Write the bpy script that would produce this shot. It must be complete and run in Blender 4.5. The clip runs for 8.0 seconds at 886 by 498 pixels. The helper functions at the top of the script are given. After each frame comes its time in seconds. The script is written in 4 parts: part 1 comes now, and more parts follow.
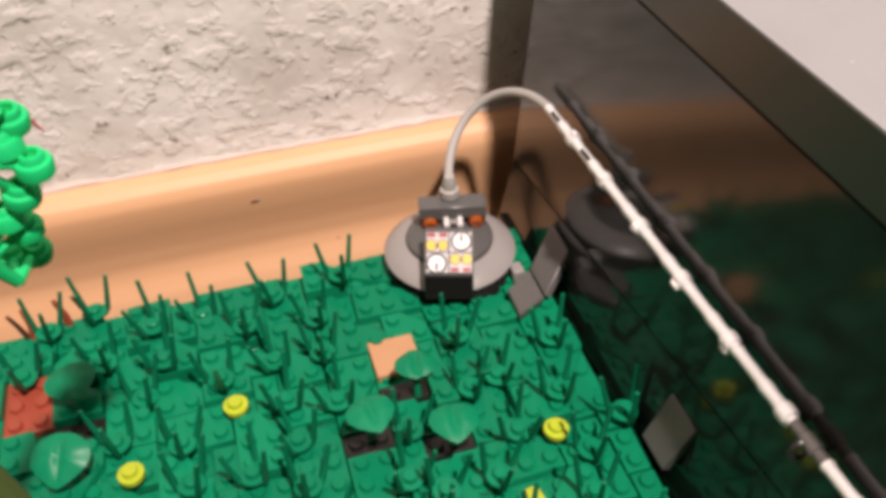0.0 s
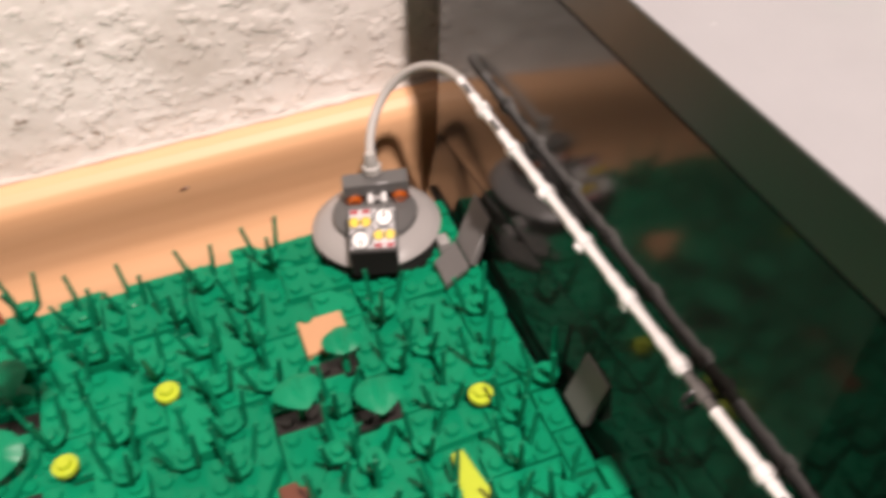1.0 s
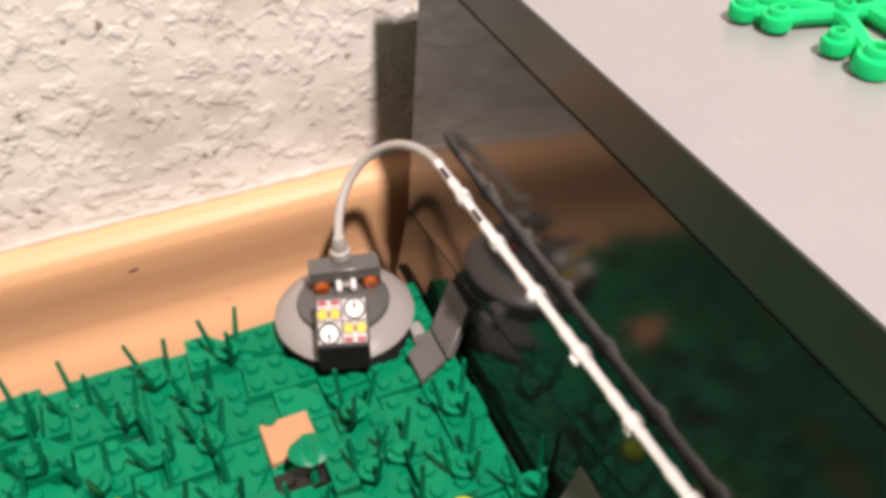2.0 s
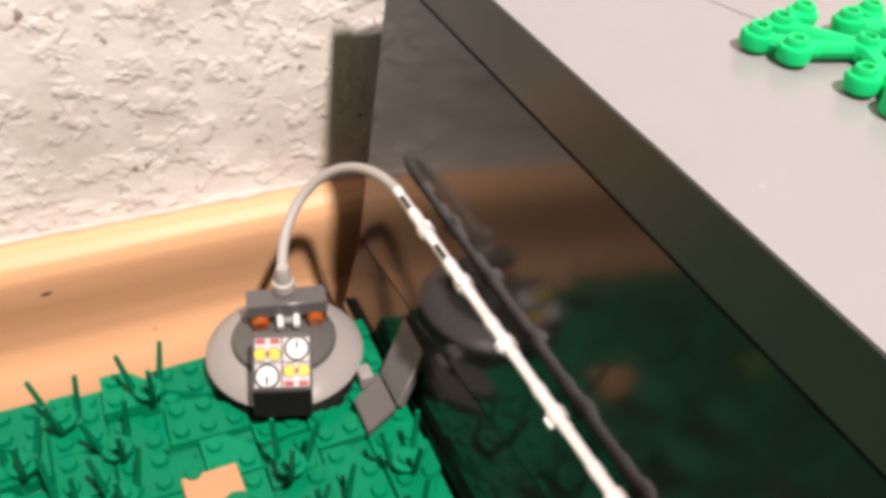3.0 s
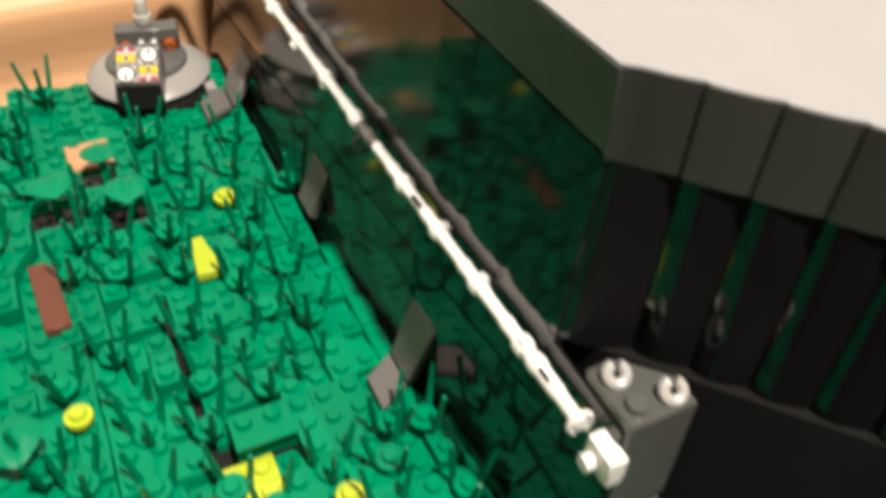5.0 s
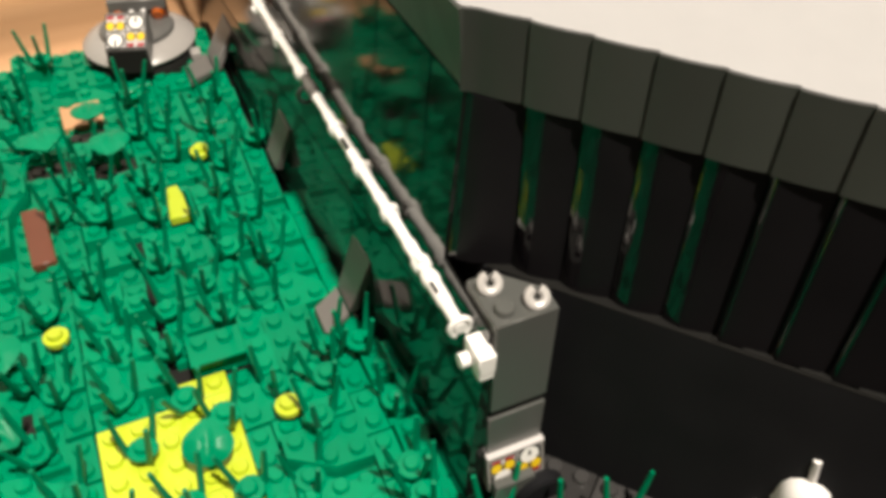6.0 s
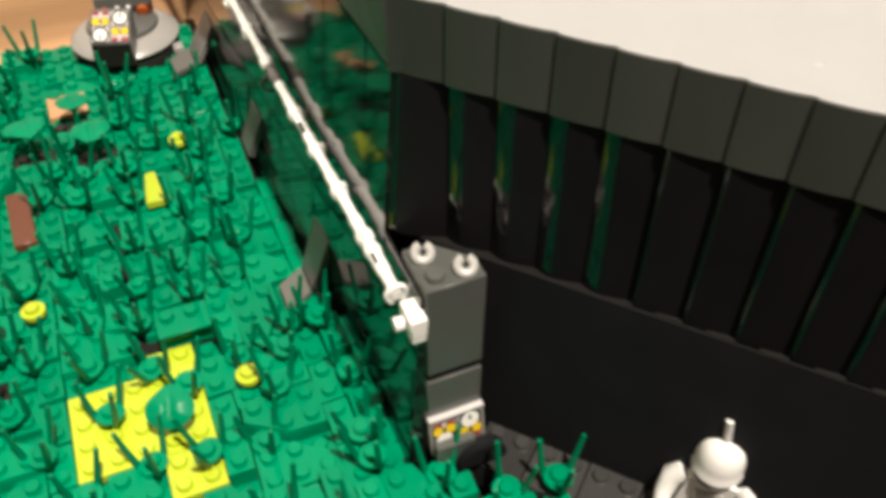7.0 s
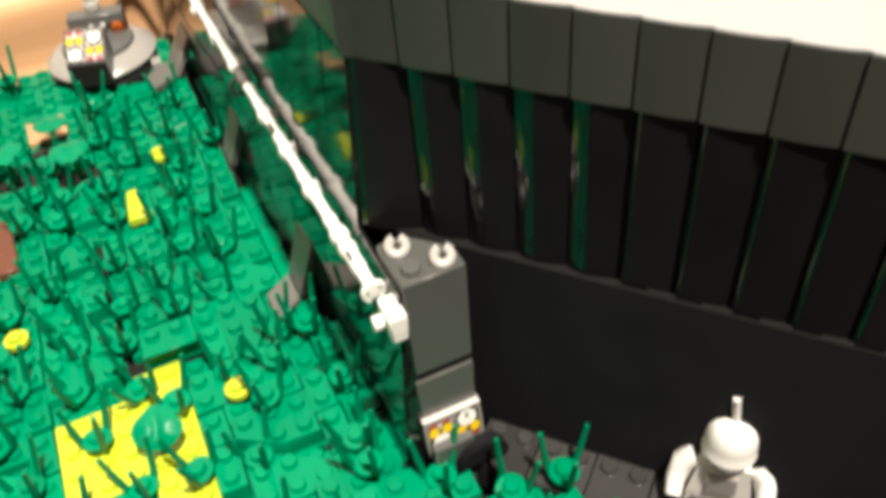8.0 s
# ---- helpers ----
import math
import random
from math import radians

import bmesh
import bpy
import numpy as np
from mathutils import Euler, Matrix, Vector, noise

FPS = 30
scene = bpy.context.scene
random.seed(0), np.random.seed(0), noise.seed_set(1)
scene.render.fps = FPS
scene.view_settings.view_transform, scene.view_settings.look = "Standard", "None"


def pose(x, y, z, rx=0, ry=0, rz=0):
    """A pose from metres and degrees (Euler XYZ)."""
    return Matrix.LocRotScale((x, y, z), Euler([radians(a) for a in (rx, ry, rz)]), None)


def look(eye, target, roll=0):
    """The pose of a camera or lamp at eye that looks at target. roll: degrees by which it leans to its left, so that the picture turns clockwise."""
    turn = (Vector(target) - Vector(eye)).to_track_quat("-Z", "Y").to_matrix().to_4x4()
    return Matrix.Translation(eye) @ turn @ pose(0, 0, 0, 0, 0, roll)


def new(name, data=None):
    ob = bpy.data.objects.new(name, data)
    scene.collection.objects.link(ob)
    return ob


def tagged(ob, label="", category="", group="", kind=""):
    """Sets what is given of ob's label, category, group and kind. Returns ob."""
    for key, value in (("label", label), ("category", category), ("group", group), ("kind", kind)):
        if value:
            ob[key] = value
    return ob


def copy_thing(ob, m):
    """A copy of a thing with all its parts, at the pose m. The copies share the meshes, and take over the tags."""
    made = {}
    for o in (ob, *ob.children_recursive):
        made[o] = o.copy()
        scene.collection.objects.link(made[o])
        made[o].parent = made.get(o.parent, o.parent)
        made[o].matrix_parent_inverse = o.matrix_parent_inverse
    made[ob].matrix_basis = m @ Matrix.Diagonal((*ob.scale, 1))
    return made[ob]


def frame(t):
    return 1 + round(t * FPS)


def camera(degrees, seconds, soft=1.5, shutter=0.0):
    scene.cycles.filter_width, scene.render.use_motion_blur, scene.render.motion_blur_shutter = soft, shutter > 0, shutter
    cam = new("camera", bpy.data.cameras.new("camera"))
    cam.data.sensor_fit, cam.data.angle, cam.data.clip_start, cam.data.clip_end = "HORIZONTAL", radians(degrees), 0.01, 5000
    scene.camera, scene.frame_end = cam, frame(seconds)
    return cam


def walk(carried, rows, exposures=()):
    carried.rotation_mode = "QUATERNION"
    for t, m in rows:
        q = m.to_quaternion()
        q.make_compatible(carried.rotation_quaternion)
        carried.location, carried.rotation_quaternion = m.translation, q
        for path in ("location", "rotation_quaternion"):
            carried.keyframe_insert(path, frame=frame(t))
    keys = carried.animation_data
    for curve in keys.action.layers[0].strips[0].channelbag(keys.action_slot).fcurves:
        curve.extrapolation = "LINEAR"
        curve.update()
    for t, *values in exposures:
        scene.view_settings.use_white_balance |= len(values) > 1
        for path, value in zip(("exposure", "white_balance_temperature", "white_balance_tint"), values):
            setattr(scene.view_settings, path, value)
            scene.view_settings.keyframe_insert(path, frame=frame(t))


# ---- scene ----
cam = camera(54.4, 8.0, soft=4.3, shutter=0.5)
PATH = [
    (0, (-0.115, 0.029, 0.225), (0.283, 1.467, -1.106), -1.8),
    (0.5, (-0.12, 0.024, 0.236), (0.312, 1.427, -1.122), -3.4),
    (0.8, (-0.1100, 0.0225, 0.2326), (0.2575, 1.3020, -1.0519), -5.1),
    (1, (-0.098, 0.02, 0.229), (0.336, 1.397, -1.155), -4.0),
    (1.2, (-0.095, 0.029, 0.232), (0.397, 1.397, -1.142), -3.6),
    (2.3, (-0.0980, 0.0565, 0.2270), (0.4828, 1.3174, -0.9958), 1.8),
    (2.5, (-0.1016, 0.0626, 0.2205), (0.5317, 1.2991, -1.0012), 4.0),
    (3, (-0.0924, 0.0750, 0.2143), (0.5636, 1.3284, -0.9778), 5.2),
    (3.5, (-0.0931, 0.0342, 0.2102), (0.5971, 1.2724, -0.9785), 6.8),
    (4, (-0.0799, -0.0172, 0.2002), (0.5767, 1.1682, -1.0592), 5.8),
    (4.5, (-0.074, -0.049, 0.205), (0.596, 1.22, -1.189), 2.1),
    (4.8, (-0.076, -0.057, 0.213), (0.568, 1.224, -1.181), 0.8),
    (5, (-0.079, -0.069, 0.207), (0.599, 1.214, -1.169), 3.2),
    (5.2, (-0.07, -0.083, 0.204), (0.597, 1.188, -1.189), 3.2),
    (6.3, (-0.061, -0.11, 0.219), (0.504, 1.195, -1.187), 0.3),
    (6.5, (-0.062, -0.112, 0.219), (0.505, 1.198, -1.182), 0.4),
    (7, (-0.051, -0.13, 0.221), (0.511, 1.184, -1.179), 0.2),
    (7.2, (-0.0465, -0.1359, 0.2198), (0.4735, 1.1226, -1.0325), -0.6),
    (7.5, (-0.035, -0.134, 0.222), (0.477, 1.219, -1.158), -4.7),
    (7.8, (-0.0385, -0.1325, 0.2133), (0.4672, 1.1503, -1.0201), -4.9),
    (8, (-0.039, -0.129, 0.211), (0.479, 1.209, -1.183), -5.7),
]
EXPOSURES = [(0.0, -0.34, 6400, 19), (0.5, -0.22, 6350, 19), (1.2, -0.16, 6350, 18), (3.0, -0.08, 6300, 16), (4.5, -0.02, 6450, 7), (6.5, 0.02, 6500, 4), (7.2, 0.06, 6500, 3), (8.0, 0.40, 6500, 2)]
walk(cam, [(t, look(eye, target, roll)) for t, eye, target, roll in PATH], EXPOSURES)

# ---- world, lamp and room light ----
world = bpy.data.worlds.new("room_dusk")
world.use_nodes = True
world.node_tree.nodes["Background"].inputs[0].default_value = (1.0, 0.9, 0.8, 1)
world.node_tree.nodes["Background"].inputs[1].default_value = 0.028
scene.world = world

LAMP = (0.12, -0.57, 1.72)
lamp_data = bpy.data.lights.new("ceiling_lamp_light", "AREA")
lamp_data.shape, lamp_data.size = "DISK", 0.09
lamp_data.energy, lamp_data.color = 67.0, (1.0, 0.87, 0.76)
lamp_light = new("ceiling_lamp_light", lamp_data)
lamp_light.matrix_world = look(LAMP, (-0.05, 0.15, 0.0))

U = 0.008      # one stud
P = 0.0032     # one plate


# ---- materials ----
def shader(name):
    m = bpy.data.materials.new(name)
    m.use_nodes = True
    return m, m.node_tree.nodes, m.node_tree.links, m.node_tree.nodes["Principled BSDF"]


def plastic(name, colour, rough=0.28, vary=0.05, grain=0.02, shine=0.5, ior=1.5):
    """Moulded toy plastic: small differences from piece to piece, faint scuffs in the gloss, a slightly uneven face."""
    m, n, l, b = shader(name)
    info = n.new("ShaderNodeObjectInfo")
    geo = n.new("ShaderNodeTexCoord")
    noise_big = n.new("ShaderNodeTexNoise")
    noise_big.inputs["Scale"].default_value = 60
    noise_big.inputs["Detail"].default_value = 4
    noise_fine = n.new("ShaderNodeTexNoise")
    noise_fine.inputs["Scale"].default_value = 900
    l.new(geo.outputs["Object"], noise_big.inputs["Vector"])
    l.new(geo.outputs["Object"], noise_fine.inputs["Vector"])
    add = n.new("ShaderNodeMath")
    add.operation = "ADD"
    l.new(info.outputs["Random"], add.inputs[0])
    l.new(noise_big.outputs["Fac"], add.inputs[1])
    ramp = n.new("ShaderNodeMapRange")
    ramp.inputs["From Min"].default_value, ramp.inputs["From Max"].default_value = 0.3, 1.7
    ramp.inputs["To Min"].default_value, ramp.inputs["To Max"].default_value = 1 - vary * 2, 1 + vary * 2
    l.new(add.outputs[0], ramp.inputs["Value"])
    hsv = n.new("ShaderNodeHueSaturation")
    hsv.inputs["Color"].default_value = (*colour, 1)
    l.new(ramp.outputs[0], hsv.inputs["Value"])
    l.new(hsv.outputs[0], b.inputs["Base Color"])
    rr = n.new("ShaderNodeMapRange")
    rr.inputs["To Min"].default_value, rr.inputs["To Max"].default_value = rough * 0.75, rough * 1.3
    l.new(noise_big.outputs["Fac"], rr.inputs["Value"])
    l.new(rr.outputs[0], b.inputs["Roughness"])
    bump = n.new("ShaderNodeBump")
    bump.inputs["Strength"].default_value = grain
    bump.inputs["Distance"].default_value = 0.0004
    l.new(noise_fine.outputs["Fac"], bump.inputs["Height"])
    l.new(bump.outputs[0], b.inputs["Normal"])
    b.inputs["Specular IOR Level"].default_value = shine
    b.inputs["IOR"].default_value = ior
    return m


def plaster_material():
    """Rough white plaster: lumps with sharp lips, fine grit and a few grey smudges."""
    m, n, l, b = shader("rough_plaster")
    tc = n.new("ShaderNodeTexCoord")
    warp = n.new("ShaderNodeTexNoise")
    warp.inputs["Scale"].default_value, warp.inputs["Detail"].default_value = 100, 5
    lump = n.new("ShaderNodeTexNoise")
    lump.inputs["Scale"].default_value, lump.inputs["Detail"].default_value = 140, 5
    lump.inputs["Distortion"].default_value = 0.2
    smudge = n.new("ShaderNodeTexNoise")
    smudge.inputs["Scale"].default_value, smudge.inputs["Detail"].default_value = 22, 6
    for k in (warp, lump, smudge):
        l.new(tc.outputs["Object"], k.inputs["Vector"])
    cr = n.new("ShaderNodeValToRGB")
    cr.color_ramp.elements[0].position, cr.color_ramp.elements[0].color = 0.28, (0.68, 0.63, 0.57, 1)
    cr.color_ramp.elements[1].position, cr.color_ramp.elements[1].color = 0.55, (0.90, 0.86, 0.81, 1)
    l.new(smudge.outputs["Fac"], cr.inputs["Fac"])
    fleck = n.new("ShaderNodeTexNoise")
    fleck.inputs["Scale"].default_value, fleck.inputs["Detail"].default_value = 170, 3
    l.new(tc.outputs["Object"], fleck.inputs["Vector"])
    spot = n.new("ShaderNodeMapRange")
    spot.inputs["From Min"].default_value, spot.inputs["From Max"].default_value = 0.665, 0.73
    l.new(fleck.outputs["Fac"], spot.inputs["Value"])
    dirty = n.new("ShaderNodeMix")
    dirty.data_type = "RGBA"
    dirty.inputs["B"].default_value = (0.34, 0.27, 0.21, 1)
    l.new(spot.outputs[0], dirty.inputs["Factor"])
    l.new(cr.outputs[0], dirty.inputs["A"])
    l.new(dirty.outputs["Result"], b.inputs["Base Color"])
    b.inputs["Roughness"].default_value = 0.9
    step = n.new("ShaderNodeMapRange")
    step.interpolation_type = "SMOOTHSTEP"
    step.inputs["From Min"].default_value, step.inputs["From Max"].default_value = 0.46, 0.66
    l.new(lump.outputs["Fac"], step.inputs["Value"])
    mix = n.new("ShaderNodeMath")
    mix.operation = "MULTIPLY_ADD"
    mix.inputs[1].default_value = 0.55
    l.new(step.outputs[0], mix.inputs[0])
    l.new(warp.outputs["Fac"], mix.inputs[2])
    bump = n.new("ShaderNodeBump")
    bump.inputs["Strength"].default_value, bump.inputs["Distance"].default_value = 0.50, 0.0019
    l.new(mix.outputs[0], bump.inputs["Height"])
    l.new(bump.outputs[0], b.inputs["Normal"])
    return m


def wood_material():
    """Lacquered beech: long pale streaks, fine pores."""
    m, n, l, b = shader("lacquered_beech")
    tc = n.new("ShaderNodeTexCoord")
    mp = n.new("ShaderNodeMapping")
    mp.inputs["Scale"].default_value = (2, 34, 34)
    l.new(tc.outputs["Object"], mp.inputs["Vector"])
    grain = n.new("ShaderNodeTexNoise")
    grain.inputs["Scale"].default_value, grain.inputs["Detail"].default_value = 3.0, 8
    l.new(mp.outputs[0], grain.inputs["Vector"])
    pore = n.new("ShaderNodeTexNoise")
    pore.inputs["Scale"].default_value = 25
    l.new(mp.outputs[0], pore.inputs["Vector"])
    cr = n.new("ShaderNodeValToRGB")
    cr.color_ramp.elements[0].position, cr.color_ramp.elements[0].color = 0.25, (0.74, 0.415, 0.215, 1)
    cr.color_ramp.elements[1].position, cr.color_ramp.elements[1].color = 0.75, (0.82, 0.485, 0.268, 1)
    l.new(grain.outputs["Fac"], cr.inputs["Fac"])
    l.new(cr.outputs[0], b.inputs["Base Color"])
    b.inputs["Roughness"].default_value = 0.5
    bump = n.new("ShaderNodeBump")
    bump.inputs["Strength"].default_value, bump.inputs["Distance"].default_value = 0.08, 0.0005
    l.new(pore.outputs["Fac"], bump.inputs["Height"])
    l.new(bump.outputs[0], b.inputs["Normal"])
    return m


GREEN = plastic("green_plastic", (0.0002, 0.203, 0.094), 0.22, 0.08, 0.02, 0.16)
STEM = plastic("green_stem_plastic", (0.0006, 0.150, 0.070), 0.34, 0.09, 0.02, 0.20)
LEAF = plastic("deep_green_leaf_plastic", (0.001, 0.200, 0.092), 0.34, 0.05, 0.02, 0.16)
BRIGHT = plastic("bright_green_leaf_plastic", (0.003, 0.58, 0.18), 0.45, 0.05, 0.02, 0.18)
LIME = plastic("lime_plastic", (0.44, 0.53, 0.026), 0.28, 0.05)
TAN = plastic("tan_plastic", (0.50, 0.27, 0.14), 0.35, 0.04)
BROWN = plastic("reddish_brown_plastic", (0.13, 0.040, 0.022), 0.35, 0.06)
RUST = plastic("rust_red_plastic", (0.34, 0.065, 0.035), 0.35, 0.06)
LGREY = plastic("light_grey_plastic", (0.30, 0.285, 0.275), 0.30, 0.04)
PILLAR = plastic("slate_grey_plastic", (0.078, 0.081, 0.077), 0.30, 0.05)
DGREY = plastic("dark_grey_plastic", (0.104, 0.102, 0.099), 0.30, 0.05)
BLACK = plastic("black_plastic", (0.0190, 0.0187, 0.0180), 0.60, 0.10, 0.02, 0.03)
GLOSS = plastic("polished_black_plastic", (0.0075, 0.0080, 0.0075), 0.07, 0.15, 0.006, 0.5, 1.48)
# far panels' black, with glare haze put into the base colour
GLOSS_FAR = plastic("polished_black_plastic_hazed", (0.021, 0.0205, 0.0195), 0.11, 0.15, 0.006, 0.5, 1.53)
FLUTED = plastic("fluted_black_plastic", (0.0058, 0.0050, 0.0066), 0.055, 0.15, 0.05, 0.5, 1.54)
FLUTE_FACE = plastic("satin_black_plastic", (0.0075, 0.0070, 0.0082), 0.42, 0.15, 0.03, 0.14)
SOOT = plastic("matt_soot_black_plastic", (0.0122, 0.0125, 0.0142), 0.65, 0.28, 0.08, 0.05)
COPING = plastic("charcoal_plastic", (0.047, 0.053, 0.047), 0.36, 0.08, 0.02, 0.34)
TOOTH = plastic("dusty_dark_plastic", (0.0090, 0.0090, 0.0086), 0.8, 0.15, 0.02, 0.12)
PATHGREY = plastic("dusty_grey_plastic", (0.033, 0.032, 0.032), 0.30, 0.15, 0.05, 0.5)
PITGREY = plastic("dark_earth_plastic", (0.010, 0.008, 0.007), 0.45, 0.10)
WHITE = plastic("white_plastic", (0.80, 0.79, 0.78), 0.30, 0.03)
CLIP = plastic("mid_light_grey_plastic", (0.40, 0.39, 0.38), 0.3, 0.03)
PALE = plastic("pale_grey_plastic", (0.272, 0.275, 0.286), 0.24, 0.04)
HOSE = plastic("grey_rubber_hose", (0.40, 0.385, 0.36), 0.55, 0.03)
YELLOW = plastic("yellow_print", (0.72, 0.50, 0.012), 0.35, 0.03)
RED = plastic("red_print", (0.32, 0.012, 0.02), 0.35, 0.03)
PRINT_WHITE = plastic("white_print", (0.75, 0.74, 0.72), 0.35, 0.02)
SLOPE = plastic("mid_grey_plastic", (0.125, 0.119, 0.114), 0.32, 0.05)
PRINT_BLACK = plastic("black_print", (0.02, 0.02, 0.02), 0.35, 0.02)
SHEET = plastic("grey_white_print", (0.52, 0.50, 0.50), 0.35, 0.02)
FILLER = plastic("white_filler", (0.72, 0.64, 0.58), 0.85, 0.08, 0.2)
PLASTER, WOOD = plaster_material(), wood_material()
WALLPAINT = plastic("brown_wall_paint", (0.15, 0.120, 0.095), 0.8, 0.03)
FLOORING = plastic("brown_floorboard", (0.035, 0.02, 0.012), 0.45, 0.06)
SCUFF = plastic("grey_scuff", (0.258, 0.260, 0.268), 0.6, 0.05)

ORANGE, _, _, ob_ = shader("orange_transparent_plastic")
ob_.inputs["Base Color"].default_value = (0.75, 0.16, 0.015, 1)
ob_.inputs["Roughness"].default_value = 0.12
ob_.inputs["Transmission Weight"].default_value = 0.55


# ---- building helpers ----
def box(bm, x0, x1, y0, y1, z0, z1, bev=0.0):
    geo = bmesh.ops.create_cube(bm, size=1, matrix=Matrix.LocRotScale(
        ((x0 + x1) / 2, (y0 + y1) / 2, (z0 + z1) / 2), None, (x1 - x0, y1 - y0, z1 - z0)))
    if bev:
        edges = list({e for v in geo["verts"] for e in v.link_edges})
        bmesh.ops.bevel(bm, geom=edges, offset=bev, segments=1, affect="EDGES")


def lathe(bm, profile, n=24, at=(0, 0, 0), smooth=True):
    """Turns (radius, height) pairs about a vertical axis; radius 0 closes an end."""
    rings = []
    for r, z in profile:
        if r < 1e-7:
            rings.append([bm.verts.new((at[0], at[1], at[2] + z))])
        else:
            rings.append([bm.verts.new((at[0] + r * math.cos(2 * math.pi * k / n), at[1] + r * math.sin(2 * math.pi * k / n), at[2] + z)) for k in range(n)])
    for a, b in zip(rings, rings[1:]):
        for k in range(n):
            j = (k + 1) % n
            if len(a) == 1 and len(b) > 1:
                f = bm.faces.new((a[0], b[j], b[k]))
            elif len(b) == 1 and len(a) > 1:
                f = bm.faces.new((a[k], a[j], b[0]))
            else:
                f = bm.faces.new((a[k], a[j], b[j], b[k]))
            f.smooth = smooth
    bmesh.ops.recalc_face_normals(bm, faces=bm.faces)


def tube(bm, pts, radii, n=12, cap=True):
    """A round bar through points, with a radius for each."""
    pts = [Vector(p) for p in pts]
    if not isinstance(radii, (list, tuple)):
        radii = [radii] * len(pts)
    rings = []
    side = None
    for i, p in enumerate(pts):
        d = (pts[min(i + 1, len(pts) - 1)] - pts[max(i - 1, 0)]).normalized()
        if side is None:
            side = d.orthogonal().normalized()
        side = (side - d * side.dot(d)).normalized()
        up = d.cross(side)
        rings.append([bm.verts.new(p + radii[i] * (math.cos(2 * math.pi * k / n) * side + math.sin(2 * math.pi * k / n) * up)) for k in range(n)])
    for a, b in zip(rings, rings[1:]):
        for k in range(n):
            bm.faces.new((a[k], a[(k + 1) % n], b[(k + 1) % n], b[k])).smooth = True
    if cap:
        bm.faces.new(rings[0][::-1])
        bm.faces.new(rings[-1])
    bmesh.ops.recalc_face_normals(bm, faces=bm.faces)


def prism(bm, outline, z0, z1):
    """Stands an (x, y) outline up between two heights."""
    lo = [bm.verts.new((x, y, z0)) for x, y in outline]
    hi = [bm.verts.new((x, y, z1)) for x, y in outline]
    n = len(outline)
    for k in range(n):
        bm.faces.new((lo[k], lo[(k + 1) % n], hi[(k + 1) % n], hi[k]))
    bm.faces.new(lo[::-1])
    bm.faces.new(hi)
    bmesh.ops.recalc_face_normals(bm, faces=bm.faces)


def extrude_x(bm, outline, x0, x1, smooth=False):
    """Pulls a (y, z) outline along x."""
    a = [bm.verts.new((x0, y, z)) for y, z in outline]
    b = [bm.verts.new((x1, y, z)) for y, z in outline]
    n = len(outline)
    for k in range(n):
        bm.faces.new((a[k], a[(k + 1) % n], b[(k + 1) % n], b[k])).smooth = smooth
    bm.faces.new(a)
    bm.faces.new(b[::-1])
    bmesh.ops.recalc_face_normals(bm, faces=bm.faces)


def mesh_of(name, bm, material):
    me = bpy.data.meshes.new(name)
    bm.to_mesh(me)
    bm.free()
    me.set_sharp_from_angle(angle=radians(38))
    for m in (material if isinstance(material, (list, tuple)) else (material,)):
        me.materials.append(m)
    return me


def part(name, bm, material, parent=None, label="", m=None):
    ob = new(name, mesh_of(name, bm, material))
    if parent is not None:
        ob.parent = parent
    if m is not None:
        ob.matrix_basis = m
    if label:
        tagged(ob, label)
    return ob


def thing(name, label, category, at=(0, 0, 0), group="", kind=""):
    ob = new(name)
    ob.empty_display_size = 0.01
    ob.location = at
    return tagged(ob, label, category, group, kind)


def piece(name, mesh, parent, m):
    ob = new(name, mesh)
    ob.parent = parent
    ob.matrix_basis = m
    return ob


def stud(bm, x, y, z, n=12):
    """One round stud, 4.8 mm wide and 1.7 mm high, with a softened rim."""
    lathe(bm, [(0.0024, -0.0002), (0.0024, 0.0013), (0.0021, 0.0017), (0.0, 0.0017)], n, (x, y, z), smooth=False)


# ---- the room ----
WALL_Y, FLOOR_Z, CEIL_Z = 0.332, -0.068, 2.30
TOPW = 0.0205     # top of the baseboard
bm = bmesh.new()
box(bm, -1.0, 1.0, WALL_Y, WALL_Y + 0.12, FLOOR_Z, CEIL_Z)
tagged(part("wall_north", bm, PLASTER), "rough white plaster wall behind the model", "wall", kind="structure")
for nm, a in (("wall_south", (-1.0, 1.0, -1.62, -1.5)), ("wall_west", (-1.12, -1.0, -1.62, WALL_Y + 0.12)), ("wall_east", (1.0, 1.12, -1.62, WALL_Y + 0.12))):
    bm = bmesh.new()
    box(bm, *a, FLOOR_Z, CEIL_Z)
    tagged(part(nm, bm, WALLPAINT), "plain dull brown room wall", "wall", kind="structure")
bm = bmesh.new()
box(bm, -1.12, 1.12, -1.62, WALL_Y + 0.12, FLOOR_Z - 0.1, FLOOR_Z)
tagged(part("floor", bm, FLOORING), "brown wooden floor under the model", "floor", kind="structure")
bm = bmesh.new()
box(bm, -1.12, 1.12, -1.62, WALL_Y + 0.12, CEIL_Z, CEIL_Z + 0.1)
tagged(part("ceiling", bm, WALLPAINT), "plain dull brown ceiling", "ceiling", kind="structure")

bm = bmesh.new()
tube(bm, [(-0.1892, WALL_Y - 0.0001, 0.056), (-0.187, WALL_Y - 0.0001, 0.051), (-0.1846, WALL_Y - 0.0001, 0.0466)], [0.0003, 0.0006, 0.0003], 6)
tagged(part("crayon_streak", bm, plastic("pale_red_crayon", (0.55, 0.12, 0.11), 0.8, 0.1)), "faint red crayon streak on the plaster", "mark", kind="structure")

